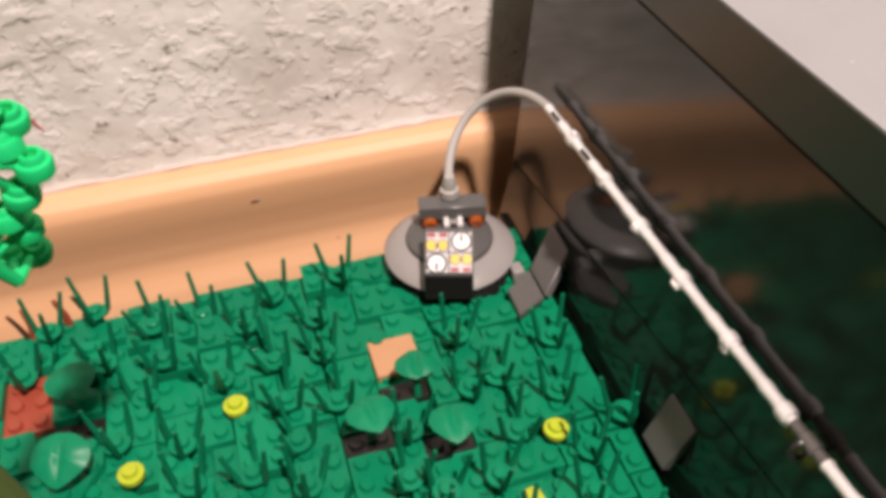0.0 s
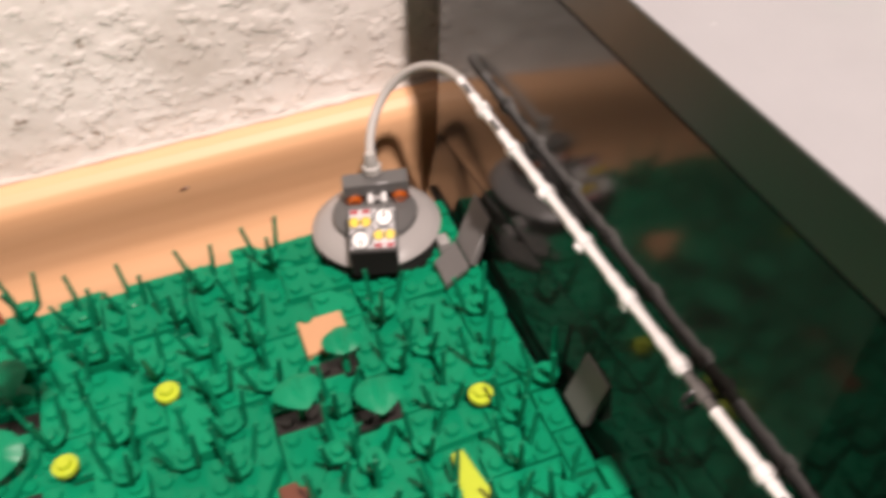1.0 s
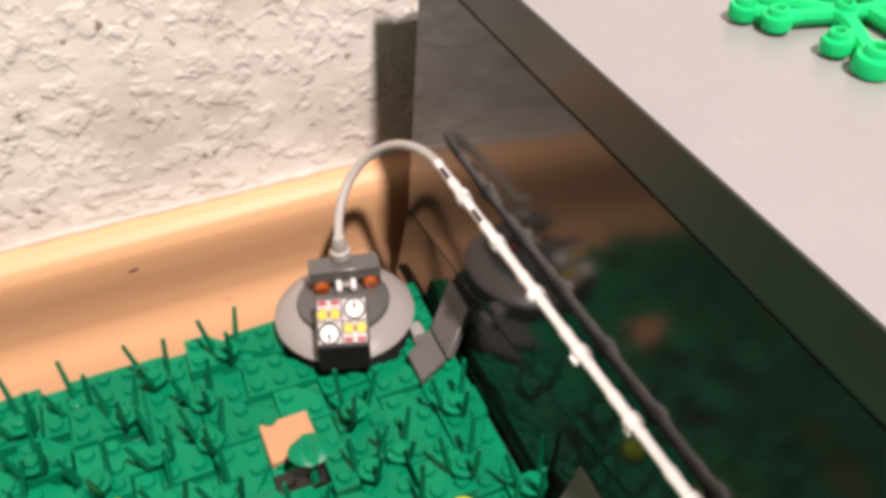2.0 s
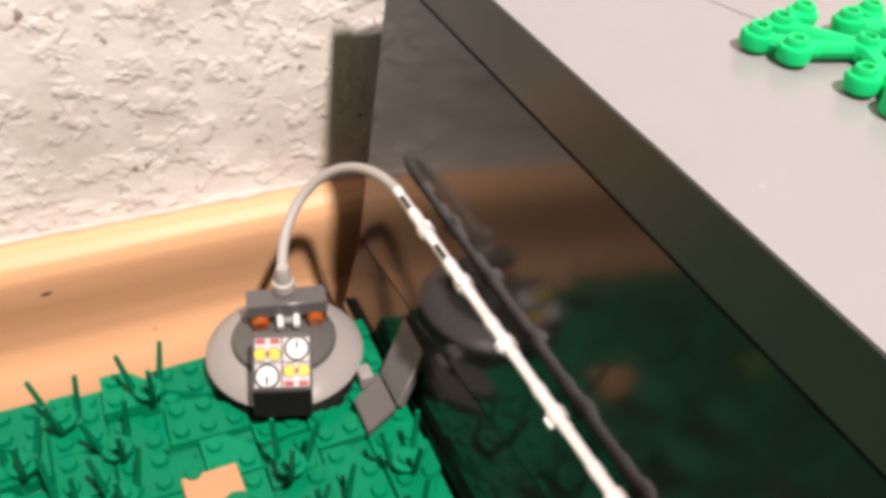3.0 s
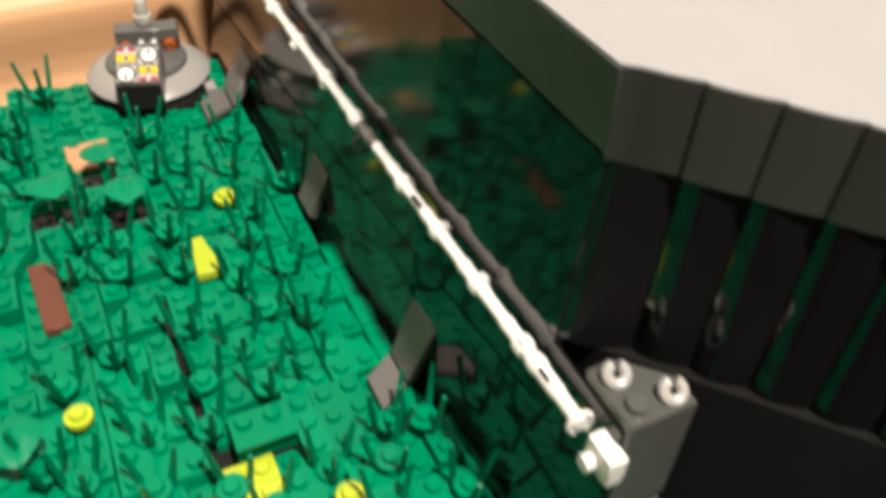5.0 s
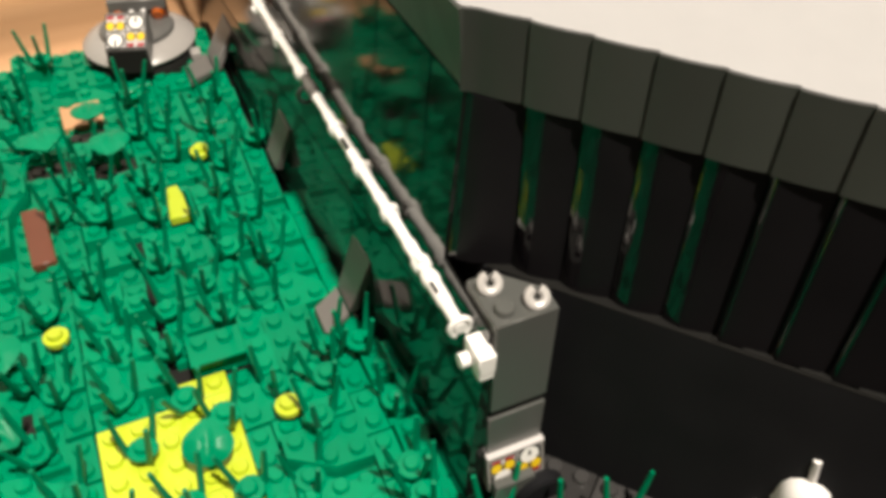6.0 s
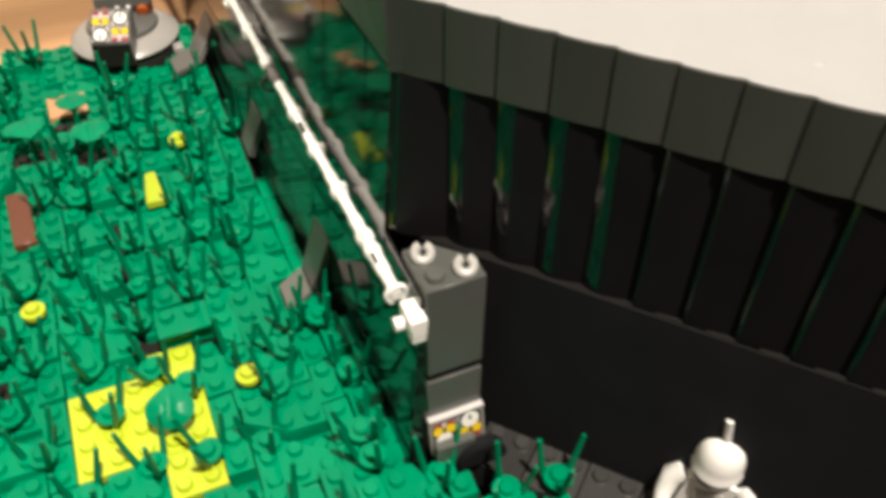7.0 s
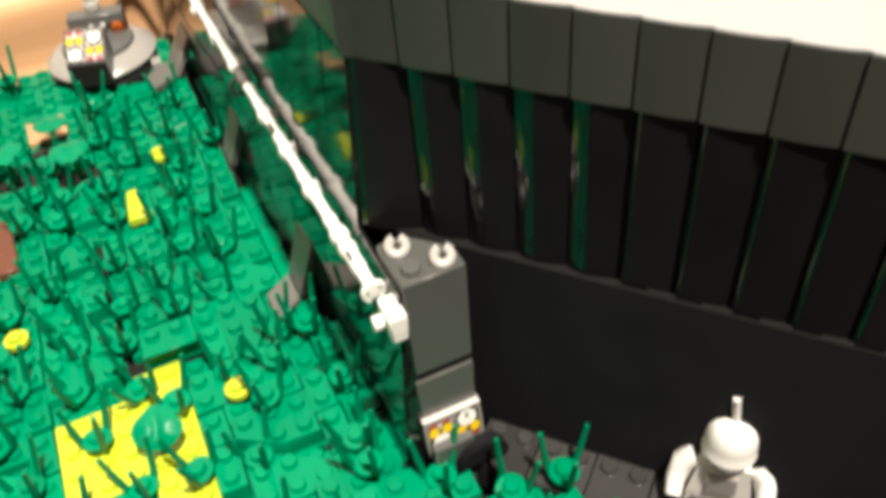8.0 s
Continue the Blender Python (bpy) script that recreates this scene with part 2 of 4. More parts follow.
# uneven filler line along the top of the baseboard
bm = bmesh.new()
rc = random.Random(3)
xs = [-0.42 + 0.006 * k for k in range(84)]
tube(bm, [(x, WALL_Y - 0.0016 + rc.uniform(-0.0004, 0.0004), TOPW + 0.0004 + rc.uniform(-0.0003, 0.0003)) for x in xs], [0.0011 + rc.uniform(-0.0004, 0.0004) for _ in xs], 8)
tagged(part("filler_line", bm, FILLER), "uneven white filler line above the baseboard", "trim", kind="structure")

# the lamp hanging over the model
lamp = thing("ceiling_lamp", "round shade of the ceiling lamp", "lamp", (LAMP[0], LAMP[1], LAMP[2]))
bm = bmesh.new()
lathe(bm, [(0.055, 0.0), (0.07, 0.02), (0.06, 0.07), (0.03, 0.12), (0.0, 0.125)], 32)
part("shade", bm, WALLPAINT, lamp)
bm = bmesh.new()
tube(bm, [(0, 0, 0.12), (0, 0, CEIL_Z - LAMP[2])], 0.004, 8)
part("cord", bm, WHITE, lamp)

# baseboard: a round nose, a hollow and a flat foot
prof = [(WALL_Y - 0.001, FLOOR_Z), (WALL_Y - 0.022, FLOOR_Z)]
KNOTS = [(FLOOR_Z + 0.006, 0.0225), (TOPW - 0.064, 0.0215), (TOPW - 0.052, 0.0175), (TOPW - 0.042, 0.0124), (TOPW - 0.034, 0.0114), (TOPW - 0.026, 0.0118), (TOPW - 0.016, 0.0127), (TOPW - 0.009, 0.0124), (TOPW - 0.0045, 0.0104), (TOPW - 0.0016, 0.0072), (TOPW - 0.0005, 0.0046)]
for k in range(len(KNOTS) - 1):
    (_, da), (z0, d0), (z1, d1), (_, db) = KNOTS[max(k - 1, 0)], KNOTS[k], KNOTS[k + 1], KNOTS[min(k + 2, len(KNOTS) - 1)]
    for q in range(6):
        f = q / 6
        d = 0.5 * (2 * d0 + (d1 - da) * f + (2 * da - 5 * d0 + 4 * d1 - db) * f * f + (3 * d0 - da - 3 * d1 + db) * f ** 3)
        prof.append((WALL_Y - d, z0 + (z1 - z0) * f))
prof += [(WALL_Y - 0.0046, TOPW - 0.0005), (WALL_Y - 0.0020, TOPW), (WALL_Y - 0.001, TOPW)]
bm = bmesh.new()
extrude_x(bm, prof, -0.999, 0.999, True)
tagged(part("baseboard", bm, WOOD), "lacquered beech baseboard with a rounded moulded profile", "baseboard", kind="structure")
bm = bmesh.new()
tube(bm, [(-0.1162, WALL_Y - 0.0127, 0.0046), (-0.1140, WALL_Y - 0.0127, 0.0051), (-0.1122, WALL_Y - 0.0127, 0.0052)], [0.0003, 0.0006, 0.0003], 6)
tagged(part("wood_nick", bm, BROWN), "small dark nick in the beech baseboard", "mark", kind="structure")
bm = bmesh.new()
tube(bm, [(-0.0832, WALL_Y - 0.0129, -0.0224), (-0.0818, WALL_Y - 0.0130, -0.0236)], [0.0003, 0.0004], 6)
tagged(part("crayon_dot", bm, plastic("faded_red_crayon", (0.70, 0.25, 0.17), 0.8, 0.1)), "faint red crayon dot on the baseboard", "mark", kind="structure")

# ---- the black wall with its pale flat top ----
FX = 0.0045                     # face of the straight wall
Y_END, Y_BEND = 0.303, 0.0262   # far end, and the bend
Z_LEDGE, Z_SEAM, Z_TOP = 0.0672, 0.1152, 0.1336
N_FLUTE = 15
STEP = (0.0079, -0.0093)        # from one flute to the next
fortress = thing("black_wall", "glossy black toy-brick wall with fluted bend and charcoal coping", "toy wall", (FX, Y_BEND, 0))


# one flute, by the way its face turns: a narrow cheek towards the ground, then a broad face to the front
CHEEK = [(0.046, 9 + 3 * q) for q in range(9)]
FACE = [(0.04, 38)] + [(0.11, 44 + 2 * q) for q in range(6)]


def flute(k, back=0.0004):
    """The outline of flute k: a narrow cheek curving into a broad, nearly flat face."""
    x0, y0 = FX + STEP[0] * k, Y_BEND + STEP[1] * k - back
    line = [Vector((0, 0))]
    narrow = 1.0 if k < 5 else 0.3
    for part_length, turn in [(a * narrow, b if k < 5 else b - 24) for a, b in CHEEK] + FACE:
        line.append(line[-1] + part_length * Vector((math.sin(radians(turn)), -math.cos(radians(turn)))))
    chord = Vector((STEP[0], STEP[1] + back))
    spin = math.atan2(chord.y, chord.x) - math.atan2(line[-1].y, line[-1].x)
    grow = chord.length / line[-1].length
    c, q = math.cos(spin) * grow, math.sin(spin) * grow
    return [(x0 + c * p.x - q * p.y, y0 + q * p.x + c * p.y) for p in line]


def stone(k, proud=0.0006, swell=0.00045):
    """The outline of coping stone k: proud at its far end, bulging a little, dying away to the next."""
    x0, y0 = FX + STEP[0] * k, Y_BEND + STEP[1] * k
    ln = math.hypot(*STEP)
    nx, ny = STEP[1] / ln, -STEP[0] / ln
    pts = [(x0 - 0.0022, y0 + 0.0002)] if k == 0 else []
    for j in range(0 if k else 1, 9):
        s = j / 8
        out = proud * (1 - s) + swell * 4 * s * (1 - s)
        pts.append((x0 + STEP[0] * s * 0.9995 + nx * out, y0 + STEP[1] * s * 0.9995 + ny * out))
    return pts


def local(outline):
    return [(x - FX, y - Y_BEND) for x, y in outline]


END = (FX + STEP[0] * N_FLUTE, Y_BEND + STEP[1] * N_FLUTE)
# core behind the facing pieces
bm = bmesh.new()
prism(bm, local([(FX + 0.003, Y_END - 0.006), (FX + 0.003, Y_BEND + 0.004), (END[0] + 0.004, END[1] + 0.004), (END[0] + 0.30, END[1] + 0.004), (END[0] + 0.30, Y_END - 0.006)]), FLOOR_Z, Z_TOP - 0.004)
part("core", bm, BLACK, fortress)
# plinth under the flutes: flat, with a narrow ledge
bm = bmesh.new()
off = (-0.0005, -0.0004)
prism(bm, local([(FX, Y_BEND + 0.001), (FX + off[0] + 0.0035, Y_BEND + off[1] - 0.0062), (END[0] + off[0], END[1] + off[1]), (END[0] + 0.02, END[1] + 0.02), (FX + 0.02, Y_BEND + 0.02)]), FLOOR_Z, Z_LEDGE)
part("plinth", bm, SOOT, fortress)
# straight facing: narrow upright pieces by the bend, then broad panels that lean back a little
def top_x(y):
    """The wall's upper edge runs very slightly askew."""
    return FX - 0.0017 * min(1, (y - Y_BEND) / 0.062) - 0.0022 * max(0, (y - 0.0885) / 0.2145)


LEAN = 0.082


def joint_z(y):
    """The thin joint low on the straight face rises slowly towards the bend."""
    return 0.0245 + 0.115 * (0.225 - y)


def foot_lean(y):
    """Under the joint the face runs out to the edge of the ground, more so towards the far end."""
    return 0.06 + 0.14 * max(0.0, min(1.0, (y - 0.06) / 0.12))


def facing(name, y0, y1, low, high, material, overhang=0.0, tilt=0.0, foot=False):
    """A slab of the straight face, leaning back; a coping leans out instead, by its overhang. low and high give the height at y."""
    bm = bmesh.new()
    v = []
    for level_at in (low, high):
        for y in (y0, y1):
            z = level_at(y)
            x = top_x(y) - LEAN * (Z_TOP - z) + tilt * (z - 0.06)
            if foot:
                x = top_x(y) - LEAN * (Z_TOP - joint_z(y)) + tilt * (joint_z(y) - 0.06) - foot_lean(y) * (joint_z(y) - z)
            if overhang:
                x = top_x(y) - LEAN * (Z_TOP - Z_SEAM) - overhang * min(1, 0.55 + 0.45 * (y - Y_BEND) / 0.062) * (z - Z_SEAM) / (Z_TOP - Z_SEAM)
            v.append((bm.verts.new((x - FX, y - Y_BEND, z)), bm.verts.new((x - FX + 0.007, y - Y_BEND, z))))
    (a, A), (b, B), (c, C), (d, D) = v
    for f in ((a, b, d, c), (B, A, C, D), (a, c, C, A), (b, B, D, d), (c, d, D, C), (a, A, B, b)):
        bm.faces.new(f)
    bmesh.ops.recalc_face_normals(bm, faces=bm.faces)
    return part(name, bm, material, fortress)


for y0, y1, tilt in ((Y_BEND, 0.0418, 0.002), (0.0418, 0.0574, -0.0015), (0.0574, 0.0729, 0.002), (0.0729, 0.0885, -0.001), (0.0885, 0.303, 0.0)):
    # far panels take the lighter black that carries the haze
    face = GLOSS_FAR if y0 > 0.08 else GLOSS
    if y0 > 0.08:
        for ya, yb in ((y0, 0.128), (0.128, 0.168)):
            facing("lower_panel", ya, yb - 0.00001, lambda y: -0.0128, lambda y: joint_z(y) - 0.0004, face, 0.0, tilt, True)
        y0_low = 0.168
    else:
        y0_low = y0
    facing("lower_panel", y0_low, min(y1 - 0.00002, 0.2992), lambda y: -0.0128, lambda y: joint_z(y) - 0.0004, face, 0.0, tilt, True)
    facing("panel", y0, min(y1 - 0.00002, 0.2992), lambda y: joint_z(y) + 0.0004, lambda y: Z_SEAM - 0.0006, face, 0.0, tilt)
    facing("coping_stone", y0, y1 - 0.00002, lambda y: Z_SEAM + 0.0003, lambda y: Z_TOP, COPING, 0.0026)
# the lower wall runs on a little beside the pillar
bm = bmesh.new()
lo, hi = FX - LEAN * (Z_TOP + 0.0128), FX - LEAN * (Z_TOP - Z_LEDGE)
v = [bm.verts.new((x - FX, y - Y_BEND, z)) for x, y, z in ((lo, -0.0015, -0.0128), (lo, Y_BEND, -0.0128), (-0.0002, Y_BEND, -0.0128), (-0.0002, -0.0015, -0.0128), (hi, 0.0005, Z_LEDGE), (hi, Y_BEND, Z_LEDGE), (-0.0002, Y_BEND, Z_LEDGE), (-0.0002, 0.0005, Z_LEDGE))]
for f in ((0, 1, 5, 4), (1, 2, 6, 5), (2, 3, 7, 6), (3, 0, 4, 7), (4, 5, 6, 7), (3, 2, 1, 0)):
    bm.faces.new([v[k] for k in f])
bmesh.ops.recalc_face_normals(bm, faces=bm.faces)
part("end_panel", bm, GLOSS, fortress)
# thin ledge on the plinth, flush with its face
bm = bmesh.new()
prism(bm, local([(FX + off[0] + 0.0035, Y_BEND + off[1] - 0.0062), (END[0] + off[0], END[1] + off[1]), (END[0] + 0.006, END[1] + 0.006), (FX + 0.008, Y_BEND + 0.002)]), Z_LEDGE, Z_LEDGE + 0.0005)
part("ledge", bm, TOOTH, fortress, "thin dark ledge under the flutes")
# a thin lip and small teeth under the ledge
bm = bmesh.new()
ln = math.hypot(*STEP)
box(bm, 0.0, ln * (N_FLUTE - 5), -0.0002, 0.001, -0.0003, 0.0008, 0.0001)
part("ledge_lip", bm, TOOTH, fortress, m=Matrix.Translation((off[0] + STEP[0] * 5, off[1] + STEP[1] * 5, Z_LEDGE)) @ pose(0, 0, 0, 0, 0, math.degrees(math.atan2(STEP[1], STEP[0]))))
for k in range(5, N_FLUTE):
    bm = bmesh.new()
    box(bm, 0.0010, 0.0070, -0.0004, 0.001, -0.0013, 0.0008, 0.0002)
    fx, fy = FX + off[0] + STEP[0] * k, Y_BEND + off[1] + STEP[1] * k
    part("ledge_tooth", bm, TOOTH, fortress, m=Matrix.Translation((fx - FX, fy - Y_BEND, Z_LEDGE)) @ pose(0, 0, 0, 0, 0, math.degrees(math.atan2(STEP[1], STEP[0]))))
for k in range(N_FLUTE):
    o = [(x + 0.0008, y + 0.0007) for x, y in flute(k)]
    inner = [(o[-1][0] + 0.007, o[-1][1] + 0.006), (o[0][0] + 0.007, o[0][1] + 0.006)]
    bm = bmesh.new()
    prism(bm, local(o + inner), Z_LEDGE + 0.0006, Z_SEAM - 0.0007)
    if k == 0:
        # the first flute twists to meet the leaning face
        bm.verts.ensure_lookup_table()
        for v in bm.verts:
            away = max(0.0, 1 - math.hypot(v.co.x - 0.0008, v.co.y - 0.0007) / 0.0122)
            if v.co.x < 0.0087:
                v.co.x -= LEAN * (Z_TOP - v.co.z) * away
    bm.normal_update()
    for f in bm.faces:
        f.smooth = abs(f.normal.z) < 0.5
        # front faces get a duller black, which keeps the pillar's reflection off them
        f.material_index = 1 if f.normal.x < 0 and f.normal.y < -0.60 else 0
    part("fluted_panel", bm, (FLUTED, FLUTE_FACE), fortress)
    o = stone(k)
    bm = bmesh.new()
    prism(bm, local(o + inner), Z_SEAM - 0.0003, Z_TOP)
    for f in bm.faces:
        f.smooth = abs(f.normal.z) < 0.5
    part("coping_stone", bm, COPING, fortress)

# pale flat top, in large smooth plates
top = thing("pale_top", "smooth pale grey flat top of the black wall", "flat roof", (FX, Y_BEND, Z_TOP))


def top_plate(outline):
    bm = bmesh.new()
    prism(bm, [(x - FX, y - Y_BEND) for x, y in outline], -0.0004, 0.0005)
    part("roof_plate", bm, PALE, top)


zig = []
for k in range(N_FLUTE):
    zig += [(x + 0.0001, y + 0.0001) for x, y in stone(k)]
top_plate([(FX - 0.0076, Y_END - 0.001)] + [(FX - 0.0061, 0.15), (FX - 0.0055, 0.0885), (FX - 0.0024, Y_BEND + 0.001)] + zig + [(END[0] + 0.30, END[1]), (END[0] + 0.30, Y_END - 0.001)])
for a, b in (((0.030, 0.118), (0.0345, 0.106)), ((0.052, 0.146), (0.058, 0.128)), ((0.040, 0.236), (0.052, 0.205)), ((0.026, 0.062), (0.029, 0.054))):
    bm = bmesh.new()
    tube(bm, [(a[0] - FX, a[1] - Y_BEND, 0.00058), (b[0] - FX, b[1] - Y_BEND, 0.00058)], 0.00016, 6)
    part("scratch", bm, SCUFF, top, "thin grey scratch")

# ---- the green ground ----
X0, Y_FAR = -0.304, 0.280
NX, NY = 44, 40
rnd = random.Random(21)


def right_edge(y):
    if y > -0.004:
        return -0.0075
    return min(0.044, -0.0115 + (-0.004 - y) * 1.55 + 0.012)


GROUND_Y = -0.003      # the plates lie this much nearer than their grid
ground = thing("green_ground", "uneven ground of green studded toy plates", "toy ground", (0, GROUND_Y, 0), kind="structure")
bm = bmesh.new()
prism(bm, [(X0, Y_FAR - 0.001), (X0, Y_FAR - NY * U), (0.034, Y_FAR - NY * U), (0.030, -0.034), (-0.0085, -0.008), (-0.0085, 0.064), (-0.0125, 0.066), (-0.0125, 0.146), (-0.0165, 0.146), (-0.0165, Y_FAR - 0.001)], FLOOR_Z, -P - 0.0004)
part("base", bm, BLACK, ground, "dark brick base under the green plates")
def cell_xy(i, j):
    return X0 + i * U, Y_FAR - (j + 1) * U


free = [[False] * NY for _ in range(NX)]
for i in range(NX):
    for j in range(NY):
        x, y = cell_xy(i, j)
        free[i][j] = x + U <= right_edge(y + U / 2) + 0.0015 and not (x > -0.0165 and y > 0.062)


def cells_in(x0, x1, y0, y1):
    out = []
    for i in range(NX):
        for j in range(NY):
            x, y = cell_xy(i, j)
            if x0 - 0.001 < x and x + U < x1 + 0.001 and y0 - 0.001 < y and y + U < y1 + 0.001:
                out.append((i, j))
    return out


# pits where the dark ground shows, and the lime patch
FLATS = [(-0.056, -0.048, 0.064, 0.072), (-0.032, -0.016, 0.224, 0.256), (-0.024, -0.016, 0.064, 0.088), (-0.088, -0.072, 0.216, 0.232), (-0.112, -0.096, 0.136, 0.168), (-0.064, -0.048, 0.136, 0.168)]
PITS = [(-0.104, -0.088, 0.192, 0.2), (-0.08, -0.064, 0.184, 0.192), (-0.088, -0.072, 0.208, 0.216), (-0.192, -0.176, 0.224, 0.232), (-0.192, -0.176, 0.192, 0.2), (-0.128, -0.112, 0.072, 0.08)]
ROUNDS = [(-0.0393, 0.1768, -0.0022), (-0.1015, 0.0980, 0.0), (-0.0420, 0.0445, 0.0), (-0.1340, 0.2148, 0.0), (-0.1670, 0.1985, 0.0)]
LIME_AREA = [(-0.096, -0.056, 0.032, 0.064), (-0.072, -0.056, 0.064, 0.072), (-0.072, -0.056, 0.016, 0.032)]
RUST_AREA = (-0.208, -0.192, 0.232, 0.256)
rounds_at = []
for c in cells_in(-0.072, -0.048, 0.072, 0.080):
    free[c[0]][c[1]] = False
for x, y, z in ROUNDS:
    i, j = round((x - U / 2 - X0) / U), round((Y_FAR + GROUND_Y - y - U / 2) / U)
    free[i][j] = False
    rounds_at.append((i, j, z))
for q in PITS + FLATS + LIME_AREA + [RUST_AREA]:
    for c in cells_in(*q):
        free[c[0]][c[1]] = False

plate_cache = {}


def plate_mesh(a, b, material, studs=True, h=P):
    key = (a, b, material.name, studs, h)
    if key not in plate_cache:
        bm = bmesh.new()
        g = 0.00008
        box(bm, g, a * U - g, g, b * U - g, -h, 0, 0.00022)
        if studs:
            for i in range(a):
                for j in range(b):
                    stud(bm, (i + 0.5) * U, (j + 0.5) * U, 0, 10)
        plate_cache[key] = mesh_of("plate", bm, material)
    return plate_cache[key]


CRACK, EDGE = round((-0.072 - X0) / U), round((-0.016 - X0) / U)
# lower layer: broad plates that show in the crevices
for gx in range(0, NX, 4):
    for gy in range(0, NY, 4):
        cs = [(p, q) for p in range(gx, min(gx + 4, NX)) for q in range(gy, min(gy + 4, NY)) if free[p][q] and not (p == CRACK and 16 < q < 26)]
        if len(cs) == 16:
            x, y = cell_xy(gx, gy + 3)
            piece("base_plate", plate_mesh(4, 4, GREEN), ground, pose(x, y, -P))
        else:
            for c in cs:
                x, y = cell_xy(*c)
                piece("base_plate", plate_mesh(1, 1, GREEN), ground, pose(x, y, -P))

# upper layer: small plates, many with cut corners; outlines in studs
SHAPES = [
    (2, 2, ((0, 0), (2, 0), (2, 2), (0, 2))),
    (2, 2, ((0, 0), (2, 0), (2, 1), (1, 2), (0, 2))),
    (2, 2, ((0, 0), (2, 0), (1.25, 2), (0, 2))),
    (2, 2, ((0, 0), (2, 0), (2, 2), (1, 2), (0, 1))),
    (2, 3, ((0, 0), (2, 0), (2, 1.3), (1, 3), (0, 3))),
    (2, 3, ((0, 0), (1, 0), (2, 1.6), (2, 3), (0, 3))),
    (3, 2, ((0, 0), (3, 0), (3, 1), (1.3, 2), (0, 2))),
    (3, 2, ((0, 1), (1.6, 0), (3, 0), (3, 2), (0, 2))),
    (1, 2, ((0, 0), (1, 0), (1, 2), (0, 2))),
    (2, 1, ((0, 0), (2, 0), (2, 1), (0, 1))),
    (1, 1, ((0, 0), (1, 0), (1, 1), (0, 1))),
]


def inside(px, py, poly):
    hit = False
    for (x0, y0), (x1, y1) in zip(poly, poly[1:] + poly[:1]):
        if (y0 > py) != (y1 > py) and px < (x1 - x0) * (py - y0) / (y1 - y0) + x0:
            hit = not hit
    return hit


cut_cache = {}


def cut_mesh(k, h):
    """A plate with a chamfered rim and a stud on each whole cell."""
    if (k, h) not in cut_cache:
        a, b, poly = SHAPES[k]
        bm = bmesh.new()
        cx, cy = sum(p[0] for p in poly) / len(poly), sum(p[1] for p in poly) / len(poly)
        rings = []
        for z, inset in ((-h, 0.00026), (-0.00012, 0.00026), (0.0, 0.00036)):
            ring = []
            for px, py in poly:
                d = math.hypot(px - cx, py - cy)
                f = 1 - inset * 1.4 / (d * U)
                ring.append(bm.verts.new(((cx + (px - cx) * f) * U, (cy + (py - cy) * f) * U, z)))
            rings.append(ring)
        n = len(poly)
        for lo, hi in zip(rings, rings[1:]):
            for q in range(n):
                bm.faces.new((lo[q], lo[(q + 1) % n], hi[(q + 1) % n], hi[q]))
        bm.faces.new(rings[-1])
        for i in range(a):
            for j in range(b):
                if all(inside(i + 0.5 + u, j + 0.5 + v, poly) for u in (-0.2, 0.2) for v in (-0.2, 0.2)):
                    stud(bm, (i + 0.5) * U, (j + 0.5) * U, 0, 10)
        bmesh.ops.recalc_face_normals(bm, faces=bm.faces)
        cut_cache[(k, h)] = mesh_of("plate", bm, GREEN)
    return cut_cache[(k, h)]


plates, level = [], {}
cells = [(i, j) for j in range(NY) for i in range(NX) if free[i][j]]
for c in cells:
    level[c] = -P
for i, j in cells:
    if not free[i][j] or rnd.random() < 0.05:
        continue
    ks = list(range(len(SHAPES)))
    rnd.shuffle(ks)
    if rnd.random() < 0.72:
        ks.sort(key=lambda q: q in (0, 8, 9, 10))
    for k in ks:
        a, b, poly = SHAPES[k]
        if a * b == 1 and rnd.random() < 0.5:
            continue
        cs = [(i + p, j + q) for p in range(a) for q in range(b)]
        if min(p for p, q in cs) < EDGE <= max(p for p, q in cs):
            continue
        if any(16 < q < 26 for p, q in cs) and min(p for p, q in cs) < CRACK <= max(p for p, q in cs):
            continue
        if all(p < NX and q < NY and free[p][q] for p, q in cs):
            z = rnd.choice((0, 0, 0, 0, 0, P, P, P * 0.5, -P * 0.3))
            if math.hypot(Y_FAR - j * U - 0.262, X0 + i * U + 0.047) < 0.040:
                z = -P * 0.3
            if i >= EDGE and Y_FAR - (j + 1) * U > 0.146:
                z = -2.0 * P
            x, y = cell_xy(i, j + b - 1)
            for c in cs:
                free[c[0]][c[1]] = False
                if inside((c[0] - i) + 0.5, (b - 1 - (c[1] - j)) + 0.5, poly):
                    level[c] = max(level[c], z) if z > -P else z
            if z > -P:
                gap = 0.0024 if i == CRACK and 16 < j < 26 else 0.0
                plates.append((k, x + gap, y, z))
            break
near = sorted(plates, key=lambda p: abs(p[1] + 0.07) + 0.6 * abs(p[2] - 0.13))
for k, x, y, z in near[:300]:
    piece("plate", cut_mesh(k, P * 2 + 0.001), ground, pose(x, y, z, rnd.uniform(-2.0, 2.0), rnd.uniform(-2.0, 2.0), rnd.uniform(-2.0, 2.0)))
bm = bmesh.new()
for k, x, y, z in near[300:]:
    n0 = len(bm.verts)
    bm.from_mesh(cut_mesh(k, P * 2 + 0.001))
    bm.verts.ensure_lookup_table()
    for v in bm.verts[n0:]:
        v.co += Vector((x, y, z))
rest = part("outer_plates", bm, GREEN, ground)
rest["kind"] = "stuff"
for i, j, z in rounds_at:
    piece("plate", plate_mesh(1, 1, GREEN), ground, pose(*cell_xy(i, j), z))
